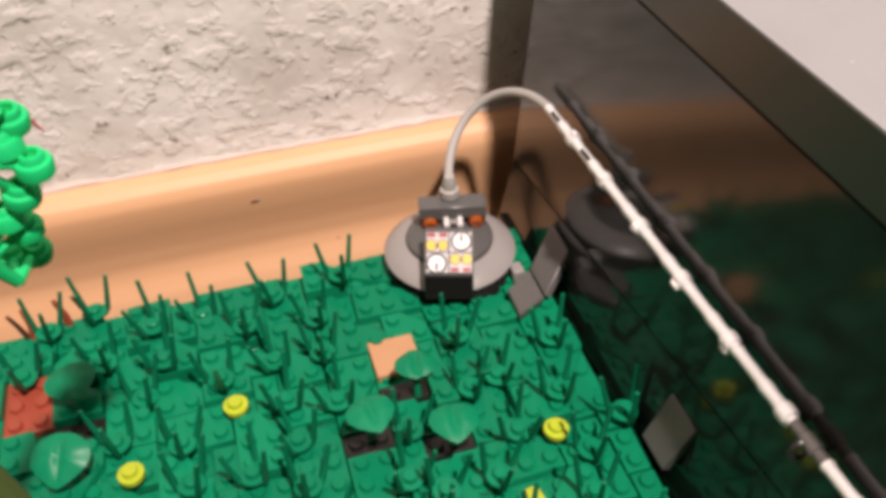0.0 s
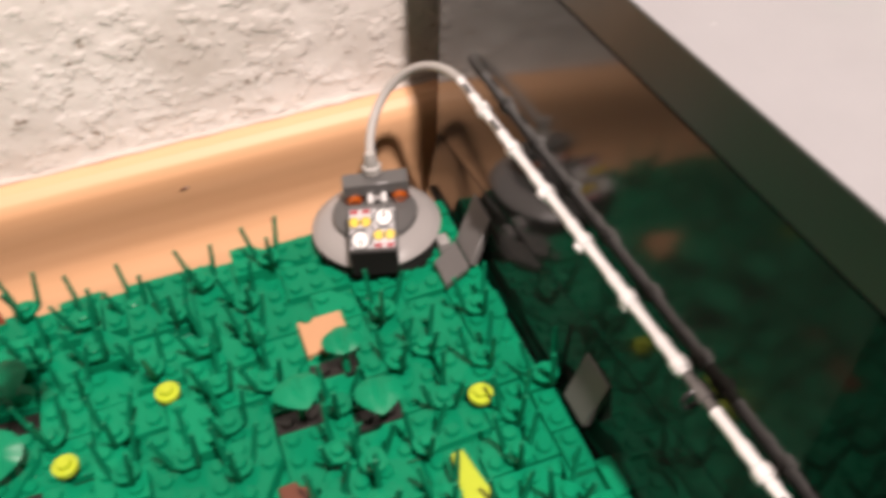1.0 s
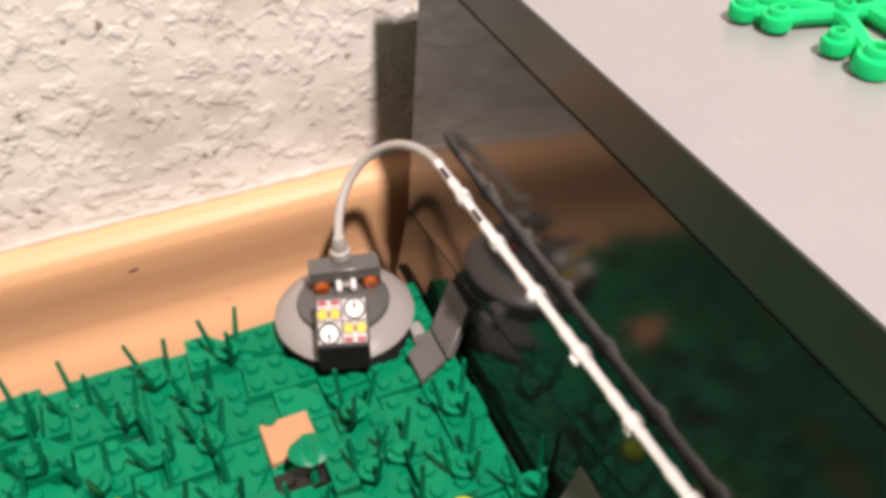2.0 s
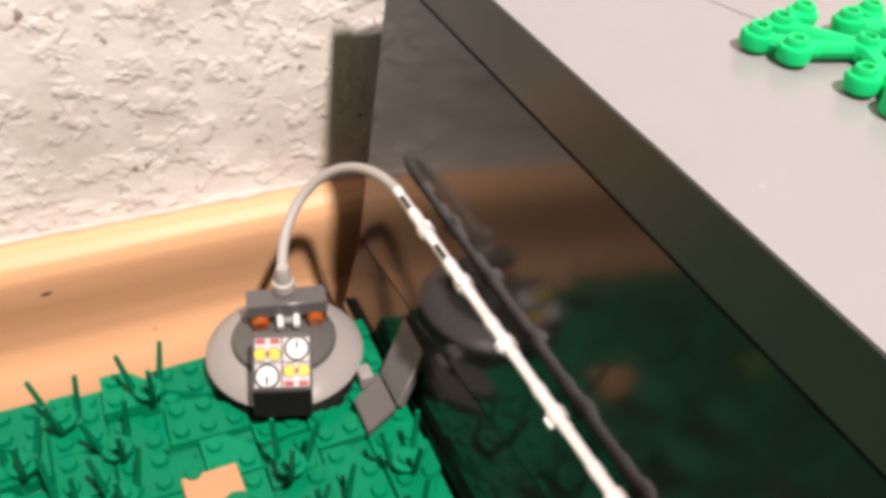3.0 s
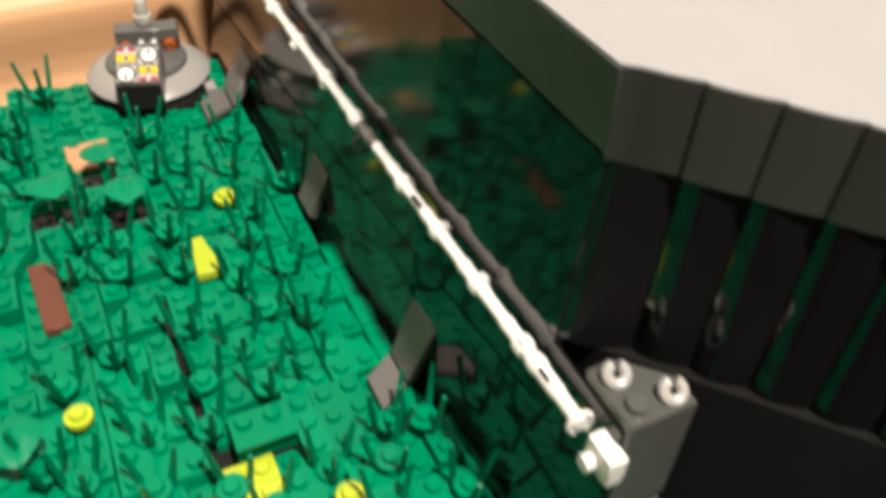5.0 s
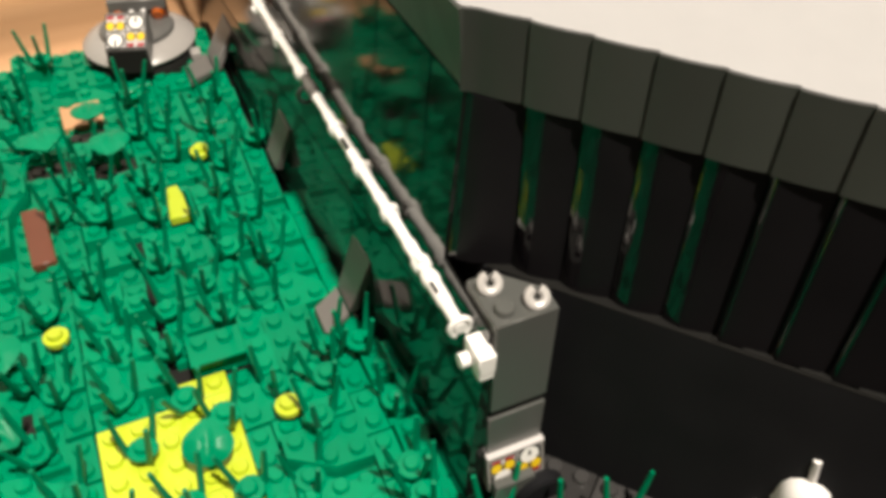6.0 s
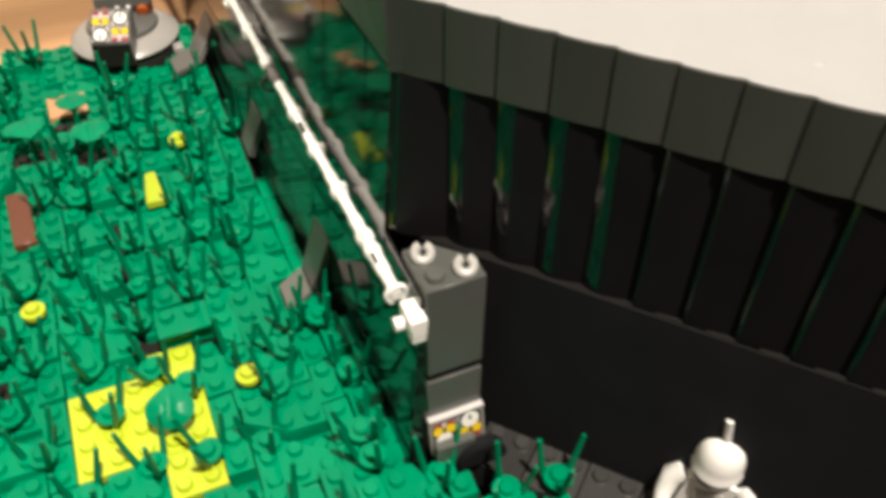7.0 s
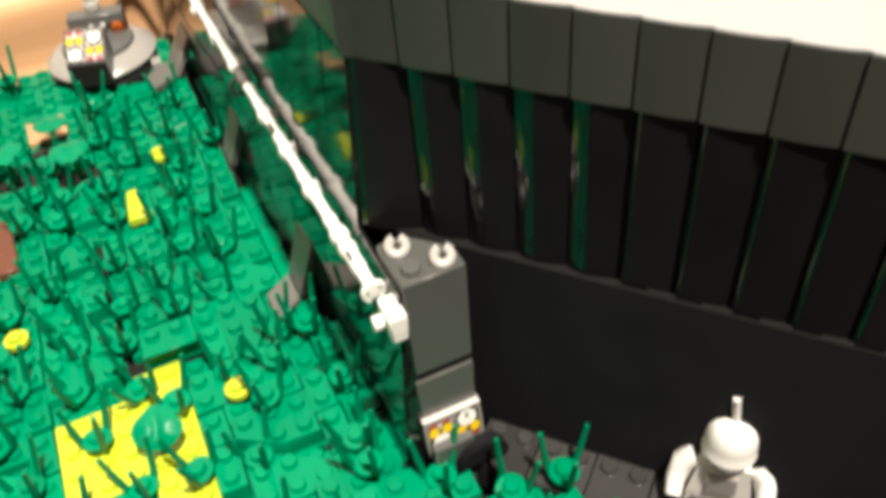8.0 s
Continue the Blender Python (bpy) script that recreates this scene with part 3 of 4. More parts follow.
for q in FLATS:
    piece("plate", plate_mesh(round((q[1] - q[0]) / U), round((q[3] - q[2]) / U), GREEN), ground, pose(q[0], q[2], -0.0021))
# narrow plates with slanting outer edges along the trench
re = random.Random(8)
for k in range(6):
    y0, y1 = 0.0645 + 0.0136 * k, 0.0645 + 0.0136 * (k + 1) - 0.0002
    a, b = re.uniform(0.0046, 0.0060), re.uniform(0.0050, 0.0066)
    bm = bmesh.new()
    prism(bm, [(0, 0), (a, 0.0004), (b, (y1 - y0) * 0.55), (a - 0.0004, y1 - y0), (0, y1 - y0)], -2 * P, 0)
    bmesh.ops.bevel(bm, geom=list(bm.edges), offset=0.00022, segments=1, affect="EDGES")
    part("edge_plate", bm, GREEN, ground, m=pose(-0.0159, y0, re.choice((-0.0006, 0.0, 0.0004)), 0, re.uniform(0, 4), 0))
for k in range(5):
    y0 = -0.0020 + 0.0134 * k
    a, b = re.uniform(0.0018, 0.0024), re.uniform(0.0022, 0.0029)
    bm = bmesh.new()
    prism(bm, [(0, 0), (a, 0.0003), (b, 0.0070), (a - 0.0003, 0.0131), (0, 0.0132)], -2 * P, 0)
    bmesh.ops.bevel(bm, geom=list(bm.edges), offset=0.0002, segments=1, affect="EDGES")
    part("edge_plate", bm, GREEN, ground, m=pose(-0.0083, y0, re.choice((-0.0012, -0.0004, 0.0)), 0, re.uniform(0, 5), 0))
# added strip, whose reflections lift the trench from plain black
bm = bmesh.new()
box(bm, -0.0164, -0.0040, 0.066, 0.2985, -0.0125, -0.0085)
part("trench_floor", bm, GLOSS, ground, "added polished dark strip between ground and wall")
# guessed green sides, added for the lower panel to mirror
for k in range(8):
    y0 = 0.0662 + 0.0266 * k
    bm = bmesh.new()
    box(bm, 0, 0.0011 if y0 < 0.145 else 0.0009, 0, 0.0264, -0.0086, -0.0037 if y0 < 0.145 else -0.0075, 0.0001)
    part("edge_brick", bm, GREEN, ground, "added green brick side under the edge of the plates", m=pose(-0.0124 if y0 < 0.145 else -0.0164, y0, 0))
# grey-brown plates in the pits
for q in PITS:
    piece("pit_plate", plate_mesh(2, 1, PITGREY), ground, pose(q[0], q[2], -0.0013))
for q in LIME_AREA:
    a, b = round((q[1] - q[0]) / U), round((q[3] - q[2]) / U)
    piece("lime_plate", plate_mesh(a, b, LIME), ground, pose(q[0], q[2], 0.0002))
piece("rust_plate", plate_mesh(2, 3, RUST), ground, pose(RUST_AREA[0], RUST_AREA[2], -0.001))
for q in LIME_AREA:
    for c in cells_in(*q):
        level[c] = 0.0002
# a raised plate beside the lime patch
bm = bmesh.new()
box(bm, 0, 0.0172, -0.0042, 0.008, -0.0009, 0, 0.0002)
box(bm, 0.0002, 0.0170, -0.0019, 0.0079, -0.0090, -0.0010)
for q in (0.004, 0.012):
    stud(bm, q, 0.004, 0, 12)
part("raised_plate", bm, GREEN, ground, m=pose(-0.0652, 0.0754, 0.0070, 0, 0, -1))

# ---- grass stems ----
def stem_base():
    bm = bmesh.new()
    lathe(bm, [(0.0020, -0.0016), (0.0026, 0.0000), (0.0044, 0.0018), (0.0045, 0.0027), (0.0042, 0.0031), (0.0024, 0.0032), (0.0024, 0.0045), (0.0020, 0.0049), (0.0, 0.0049)], 12, smooth=False)
    return mesh_of("grass_stem", bm, GREEN)


def blade_mesh(h, lean):
    bm = bmesh.new()
    pts = [(0.0028, 0, 0.0004), (0.0045, 0, h * 0.12), (0.0049 + lean * 0.45, 0, h * 0.55), (0.0049 + lean, 0, h)]
    tube(bm, pts, [0.0013, 0.0011, 0.0009, 0.00072], 7)
    return mesh_of("blade", bm, STEM)


BASE = stem_base()
BLADES = [blade_mesh(h, ln) for h, ln in ((0.0178, 0.0026), (0.0160, 0.0030), (0.0170, 0.0022))]
# the first stem with its three blades, then its copies
stem = new("grass_stem", BASE)
tagged(stem, "green plastic grass stem with three upright blades", "toy grass", "grass stems on the ground")
for k in range(3):
    piece("blade", BLADES[k], stem, pose(0, 0, 0, 0, 0, 120 * k + 15))
# stems by their places on the ground, in millimetres: the far half, then the near half
FAR_STEMS = [(-178, 274), (-194, 269), (-115, 264), (-141, 263), (-90, 263), (-157, 257), (-201, 250), (-175, 249), (-127, 249), (-102, 248), (-155, 240), (-163, 231), (-119, 231), (-103, 230), (-137, 226), (-58, 221), (-118, 213), (-26, 213), (-171, 212), (-102, 208), (-152, 206), (-49, 205), (-60, 200), (-117, 196), (-83, 190), (-150, 189), (-132, 188), (-34, 188), (-51, 180), (-117, 177), (-17, 175), (-88, 172), (-79, 164), (-32, 167), (-62, 166), (-94, 155)]
NEAR_STEMS = [(-37, 152), (-81, 150), (-62, 146), (-46, 137), (-30, 133), (-42, 119), (-89, 119), (-66, 117), (-104, 112), (-30, 110), (-54, 106), (-86, 102), (-67, 96), (-37, 94), (-112, 84), (-51, 86), (-85, 86), (-70, 81), (-104, 76), (-23, 63), (-87, 68), (-15, 58), (-69, 60), (-111, 58), (-43, 57), (-28, 51), (-84, 47), (-104, 40), (-35, 36), (-12, 36), (-59, 23), (-43, 22), (-16, 12), (-16, 2), (-75, 27), (-94, 24), (-60, 50), (0, -10), (16, -20), (30, -24)]
spots = []


def level_at(x, y):
    return level.get((int((x - X0) / U), int((Y_FAR + GROUND_Y - y) / U)), 0.0)


for x, y in FAR_STEMS + NEAR_STEMS:
    spots.append((x / 1000, y / 1000, max(level_at(x / 1000, y / 1000), -P) + 0.0015))
# the edges of the ground that the eye only brushes are strewn with more of them
order = sorted(level)
rnd.shuffle(order)
for c in order:
    x, y = cell_xy(*c)
    x, y = x + U / 2, y + U / 2
    if not (x < -0.122 and y < 0.180 or y < -0.002) or level[c] < -0.006:
        continue
    if all((x - p) ** 2 + (y - q) ** 2 > 0.0162 ** 2 for p, q, _ in spots):
        spots.append((x, y + GROUND_Y, level[c] + 0.0015))
first = True
for x, y, z in spots:
    m = pose(x, y, z, rnd.uniform(-6, 6), rnd.uniform(-6, 6), rnd.choice((75, 255, 255, 255)) + rnd.uniform(-24, 24))
    if first:
        stem.matrix_basis, first = m, False
    else:
        copy_thing(stem, m)
# two brown twigs along the far edge
for x, y, turn in ((-0.1800, 0.2735, 20), (-0.2020, 0.2720, 60)):
    bm = bmesh.new()
    tube(bm, [(0, 0, 0), (-0.001, 0.0005, 0.006), (-0.003, 0.001, 0.013)], [0.0011, 0.0009, 0.0007], 8)
    tagged(part("brown_twig", bm, BROWN, m=pose(x, y, 0.001, 0, 0, turn)), "thin reddish brown twig among the grass stems", "toy twig", "brown twigs")

# ---- small loose pieces on the ground ----
def round_plate(x, y, z=0.0):
    ob = thing("round_plate", "small round lime stud plate on the green ground", "toy plate", (x, y, z), "lime round plates")
    bm = bmesh.new()
    lathe(bm, [(0.0030, 0.0), (0.0030, 0.0010), (0.0039, 0.0012), (0.0040, 0.0030), (0.0038, 0.0032), (0.0, 0.0032)], 20, smooth=False)
    part("disc", bm, LIME, ob)
    bm = bmesh.new()
    stud(bm, 0, 0, 0.0032, 16)
    part("stud", bm, LIME, ob)


for x, y, z in ROUNDS:
    round_plate(x, y, z + 0.0030)

# short dark red twigs at the far edge
for x, y, ln in ((-0.1875, 0.2735, -4), (-0.2000, 0.2720, 5)):
    bm = bmesh.new()
    tube(bm, [(0, 0, -0.002), (0.0003, 0, 0.006), (-0.0012, 0.0005, 0.0135)], [0.0016, 0.0013, 0.0009], 8)
    tagged(part("red_twig", bm, RUST, m=pose(x, y, 0, 0, ln, 0)), "short dark red twig among the grass stems", "toy twig")

# tan tile, brown tile, lime wedge pieces
bm = bmesh.new()
box(bm, -0.008, 0.008, -0.008, 0.008, 0, P, 0.0003)
tagged(part("tan_tile", bm, TAN, m=pose(-0.0795, 0.2240, -0.0022, 1, 1, 1)), "square smooth tan tile lying on the green ground", "toy tile")
bm = bmesh.new()
box(bm, -0.004, 0.004, -0.016, 0.016, 0, P, 0.0003)
tagged(part("brown_tile", bm, BROWN, m=pose(-0.1032, 0.1535, -0.0018, -1, 1, 3)), "long reddish brown tile lying on the green ground", "toy tile")
bm = bmesh.new()
prism(bm, [(-0.0016, 0.0082), (0.0022, 0.0085), (0.0038, -0.0015), (0.0055, -0.0100), (-0.0037, -0.0100), (-0.0028, -0.0010)], 0, P)
bmesh.ops.bevel(bm, geom=list(bm.edges), offset=0.0002, segments=1, affect="EDGES")
tagged(part("lime_wedge", bm, LIME, m=pose(-0.0543, 0.1518, -0.0004, 0, 0, 0)), "lime wedge-shaped plate on the green ground", "toy plate")


# ---- broad leaves on stalks ----
def leaf_plant(x, y, z, turn, size, lean, high=0.0120):
    ob = thing("leaf_plant", "broad rounded glossy green leaf on a short stalk", "toy plant", (x, y, z), "broad leaf plants")
    ob.rotation_euler = (0, 0, radians(turn))
    bm = bmesh.new()
    tube(bm, [(0, 0, 0), (0, -0.0005, high * 0.45), (0, -0.002, high - 0.0012)], [0.0014, 0.0011, 0.0010], 8)
    part("stalk", bm, LEAF, ob)
    bm = bmesh.new()
    n, rings = 28, 7
    grid = []
    for r in range(rings + 1):
        s = r / rings
        row = []
        for k in range(n):
            a = 2 * math.pi * k / n
            px = math.cos(a) * 0.0082 * s * size
            py = math.sin(a) * 0.0066 * s * size * (1.0 + 0.32 * max(0.0, -math.sin(a)) ** 9)
            crease = 0.0015 * math.exp(-(px / 0.0013) ** 2) * (1 - 0.3 * s) + 0.00022 * s * math.cos(6 * a)
            row.append(bm.verts.new((px, py, -0.0019 * s * s - crease + 0.0008)))
        grid.append(row)
    for r in range(rings):
        for k in range(n):
            j = (k + 1) % n
            if r == 0:
                bm.faces.new((grid[0][0], grid[1][k], grid[1][j])).smooth = True if len({grid[0][0], grid[1][k], grid[1][j]}) == 3 else False
            else:
                bm.faces.new((grid[r][k], grid[r + 1][k], grid[r + 1][j], grid[r][j])).smooth = True
    bmesh.ops.recalc_face_normals(bm, faces=bm.faces)
    bmesh.ops.solidify(bm, geom=list(bm.faces), thickness=0.0009)
    part("leaf", bm, LEAF, ob, m=pose(0, -0.002, high, lean, 0, 0))


for x, y, t, s, ln, hi in ((-0.0948, 0.1935, 10, 0.93, 0, 0.0176), (-0.0706, 0.1842, -8, 0.93, 3, 0.0160), (-0.0762, 0.2062, 170, 0.84, 2, 0.0142), (-0.1845, 0.2390, 20, 1.0, 6, 0.0130), (-0.1855, 0.2085, -15, 1.1, 24, 0.0130), (-0.0672, 0.0350, 165, 0.88, -26, 0.0120), (-0.1185, 0.0935, 10, 1.02, 6, 0.0150), (-0.1215, 0.068, 40, 1.0, 22, 0.0120)):
    leaf_plant(x, y, -0.001, t, s, ln, hi)


# ---- grey slopes along the trench ----
def slope_piece(low, high, tile=None):
    """A thick plate between its low edge on the ground and its high edge against the wall; each edge is x, near y, far y, z."""
    ob = thing("grey_slope", "dark grey smooth slope leaning on the black wall", "toy slope", (low[0], low[1], 0), "grey slopes")
    org = Vector((low[0], low[1], 0))

    def slab(e0, e1, thick):
        bm = bmesh.new()
        q = [Vector((e0[0], e0[1], e0[3])), Vector((e1[0], e1[1], e1[3])), Vector((e1[0], e1[2], e1[3])), Vector((e0[0], e0[2], e0[3]))]
        n = (q[1] - q[0]).cross(q[3] - q[0]).normalized()
        if n.z < 0:
            n = -n
        up = [bm.verts.new(p - org) for p in q]
        dn = [bm.verts.new(p - org - n * thick) for p in q]
        bm.faces.new(up)
        bm.faces.new(dn[::-1])
        for k in range(4):
            bm.faces.new((up[k], dn[k], dn[(k + 1) % 4], up[(k + 1) % 4]))
        bmesh.ops.recalc_face_normals(bm, faces=bm.faces)
        bmesh.ops.bevel(bm, geom=list(bm.edges), offset=0.0003, segments=1, affect="EDGES")
        return bm

    part("slope", slab(low, high, 0.0030), SLOPE, ob)
    if tile:
        part("flat_tile", slab(tile, (low[0] - 0.0003, low[1], low[2], low[3] - 0.0002), 0.0030), SLOPE, ob)


slope_piece((-0.0208, 0.2327, 0.2480, 0.0030), (-0.0094, 0.2405, 0.2570, 0.0155), (-0.0325, 0.2270, 0.2400, 0.0028))
slope_piece((-0.0154, 0.1528, 0.1662, 0.0040), (-0.0083, 0.1518, 0.1662, 0.0218))
slope_piece((-0.0128, 0.0742, 0.0872, 0.0022), (-0.0058, 0.0712, 0.0866, 0.0255), (-0.0228, 0.0684, 0.0812, 0.0020))


# ---- printed control panel, used twice ----
def gauge_panel(parent, origin, tilt, width, height, base=Matrix()):
    """White printed face with two dials, two pairs of yellow buttons and red marks; u runs right, v up the slope."""
    face = base @ Matrix.Translation(origin) @ Matrix.Rotation(radians(tilt), 4, "X")

    def flat(name, x0, x1, y0, y1, mat, h, label=""):
        bm = bmesh.new()
        box(bm, x0 * width, x1 * width, y0 * height, y1 * height, 0, h)
        part(name, bm, mat, parent, label, m=face)

    def disc(name, cx, cy, r, mat, h, label="", to=None):
        bm = bmesh.new()
        lathe(bm, [(r * width, 0), (r * width, h), (0, h)], 20, (cx * width, cy * height, 0), smooth=False)
        return part(name, bm, mat, to or parent, label, m=face if to is None else Matrix())

    flat("print_sheet", 0.02, 0.98, 0.02, 0.98, SHEET, 0.00008, "grey printed panel")
    for x0, x1, y0, y1 in ((0.02, 0.045, 0.02, 0.98), (0.955, 0.98, 0.02, 0.98), (0.045, 0.955, 0.02, 0.04), (0.045, 0.955, 0.96, 0.98)):
        flat("border", x0, x1, y0, y1, PRINT_BLACK, 0.00011)
    flat("divider", 0.485, 0.515, 0.04, 0.96, PRINT_BLACK, 0.00013)
    flat("divider", 0.04, 0.96, 0.485, 0.515, PRINT_BLACK, 0.00013)
    for cx, cy, turn in ((0.75, 0.755, 90), (0.25, 0.245, -90)):
        disc("dial_ring", cx, cy, 0.222, PRINT_BLACK, 0.00016, "black printed ring")
        d = disc("dial", cx, cy, 0.172, PRINT_WHITE, 0.00022, "round white gauge dial")
        bm = bmesh.new()
        s = 1 if turn > 0 else -1
        v = [(cx * width - 0.0005, cy * height), (cx * width + 0.0005, cy * height), (cx * width + 0.0003, cy * height + s * 0.17 * height), (cx * width - 0.0003, cy * height + s * 0.17 * height)]
        prism(bm, v, 0.0002, 0.0003)
        part("needle", bm, PRINT_BLACK, d)
    for cx, cy in ((0.14, 0.66), (0.37, 0.66), (0.63, 0.34), (0.86, 0.34)):
        disc("button_edge", cx, cy, 0.120, PRINT_BLACK, 0.00016)
        disc("button", cx, cy, 0.102, YELLOW, 0.0002, "yellow printed button")
        disc("button_dot", cx + (0.08 if cx in (0.14, 0.63) else -0.08), cy, 0.02, PRINT_BLACK, 0.00023)
    for cx, cy in ((0.14, 0.90), (0.38, 0.90), (0.62, 0.10), (0.86, 0.10)):
        flat("red_mark", cx - 0.08, cx + 0.08, cy - 0.05, cy + 0.05, RED, 0.0002, "red printed mark")


# ---- the dish station with its hose ----
DX, DY = -0.0470, 0.2650
station = thing("control_station", "grey round dish station with a printed gauge panel", "toy machine", (DX, DY, 0))
bm = bmesh.new()
lathe(bm, [(0.0, -0.004), (0.0236, -0.004), (0.0240, 0.0030), (0.0225, 0.0055), (0.0, 0.0055)], 36)
part("foot", bm, BLACK, station, "black round foot")
bm = bmesh.new()
lathe(bm, [(0.0, 0.0058), (0.0225, 0.0056), (0.0246, 0.0060), (0.0250, 0.0067), (0.0240, 0.0078), (0.0208, 0.0098), (0.0165, 0.0113), (0.0, 0.0120)], 48)
part("dish", bm, LGREY, station, "light grey round dish")
bm = bmesh.new()
lathe(bm, [(0.0163, 0.0105), (0.0165, 0.0124), (0.0160, 0.0134), (0.0120, 0.0147), (0.0, 0.0154)], 40)
part("upper_dish", bm, DGREY, station, "dark grey smaller dish")
CON = Matrix.Translation((-0.0050, -0.0165, 0)) @ Matrix.Rotation(radians(-18), 4, "Z")
YF, YT, ZF, ZT = -0.0085, 0.0045, 0.0168, 0.0258
bm = bmesh.new()
extrude_x(bm, [(YF, 0.0050), (YF, ZF), (YT, ZT), (YT + 0.002, ZT), (YT + 0.002, 0.0050)], -0.0087, 0.0087)
bmesh.ops.bevel(bm, geom=list(bm.edges), offset=0.0003, segments=1, affect="EDGES")
part("console", bm, DGREY, station, "dark grey sloped console", m=CON)
# added sheet, makes the console's front face darker than the rest
bm = bmesh.new()
box(bm, -0.0085, 0.0085, YF - 0.0006, YF + 0.0002, 0.0050, ZF - 0.0007, 0.0002)
part("front_plate", bm, BLACK, station, "added black sheet that darkens the front of the console", m=CON)
gauge_panel(station, (-0.0087, YF - 0.0001, ZF + 0.0002), math.degrees(math.atan2(ZT - ZF, YT - YF)), 0.0174, math.hypot(ZT - ZF, YT - YF), CON)
BAR = Matrix.Translation((0.0030, 0.0060, -0.0009)) @ Matrix.Rotation(radians(-13), 4, "Z")
bm = bmesh.new()
box(bm, -0.0125, 0.0125, -0.004, 0.004, 0.0195, 0.0248, 0.0004)
part("bar", bm, DGREY, station, "dark grey crossbar", m=BAR)
bm = bmesh.new()
box(bm, -0.004, 0.004, -0.0035, 0.0035, 0.0130, 0.0195, 0.0003)
part("post", bm, DGREY, station, m=BAR)
for sx in (-1, 1):
    bm = bmesh.new()
    tube(bm, [(sx * 0.0086, -0.0058, 0.0176), (sx * 0.0086, -0.0048, 0.0178), (sx * 0.0086, -0.0012, 0.0180)], [0.0022, 0.0027, 0.0028], 16)
    part("orange_lamp", bm, ORANGE, station, "orange transparent round light", m=BAR)
    bm = bmesh.new()
    box(bm, sx * 0.0088 - 0.0036, sx * 0.0088 + 0.0036, -0.0030, 0.0035, 0.0135, 0.0196, 0.0003)
    part("lamp_block", bm, BROWN, station, m=BAR)
    bm = bmesh.new()
    tube(bm, [(sx * 0.0025, -0.0080, 0.0188), (sx * 0.0026, -0.0030, 0.0198)], 0.0011, 8)
    part("clip_arm", bm, WHITE, station, "pale clip arm", m=BAR)
bm = bmesh.new()
box(bm, -0.0034, 0.0034, -0.0058, -0.0030, 0.0178, 0.0192, 0.0002)
part("clip_bar", bm, LGREY, station, "grey bar between the clip arms", m=BAR)
bm = bmesh.new()
box(bm, 0.0190, 0.0235, -0.019, -0.013, -0.001, 0.0045, 0.0004)
part("side_bracket", bm, LGREY, station, "light grey bracket under the dish")

ROD_A, ROD_B = Vector((-0.0095, 0.2660, 0.0605)), Vector((-0.0042, 0.0080, 0.0622))
hose = thing("hose", "grey flexible hose arching from the station to the white rod", "hose", (DX, DY, 0.0245))


def bez(p0, p1, p2, p3, n):
    out = []
    for k in range(n + 1):
        s = k / n
        out.append(p0 * (1 - s) ** 3 + p1 * 3 * s * (1 - s) ** 2 + p2 * 3 * s * s * (1 - s) + p3 * s ** 3)
    return out


h0 = Vector((DX + 0.0030, DY + 0.0090, 0.0245))
hpts = bez(h0 + Vector((0, 0, 0.004)), Vector((-0.0376, 0.3045, 0.0390)), Vector((-0.0125, 0.3045, 0.0570)), ROD_A, 28)
bm = bmesh.new()
tube(bm, [p - Vector((DX, DY, 0.0245)) for p in hpts], 0.00175, 12)
part("hose_line", bm, HOSE, hose)
bm = bmesh.new()
lathe(bm, [(0.0, 0.0), (0.0036, 0.0), (0.0036, 0.003), (0.0026, 0.0036), (0.0026, 0.0065), (0.0018, 0.009), (0, 0.009)], 16, (0.0030, 0.0090, 0))
part("socket", bm, HOSE, hose)

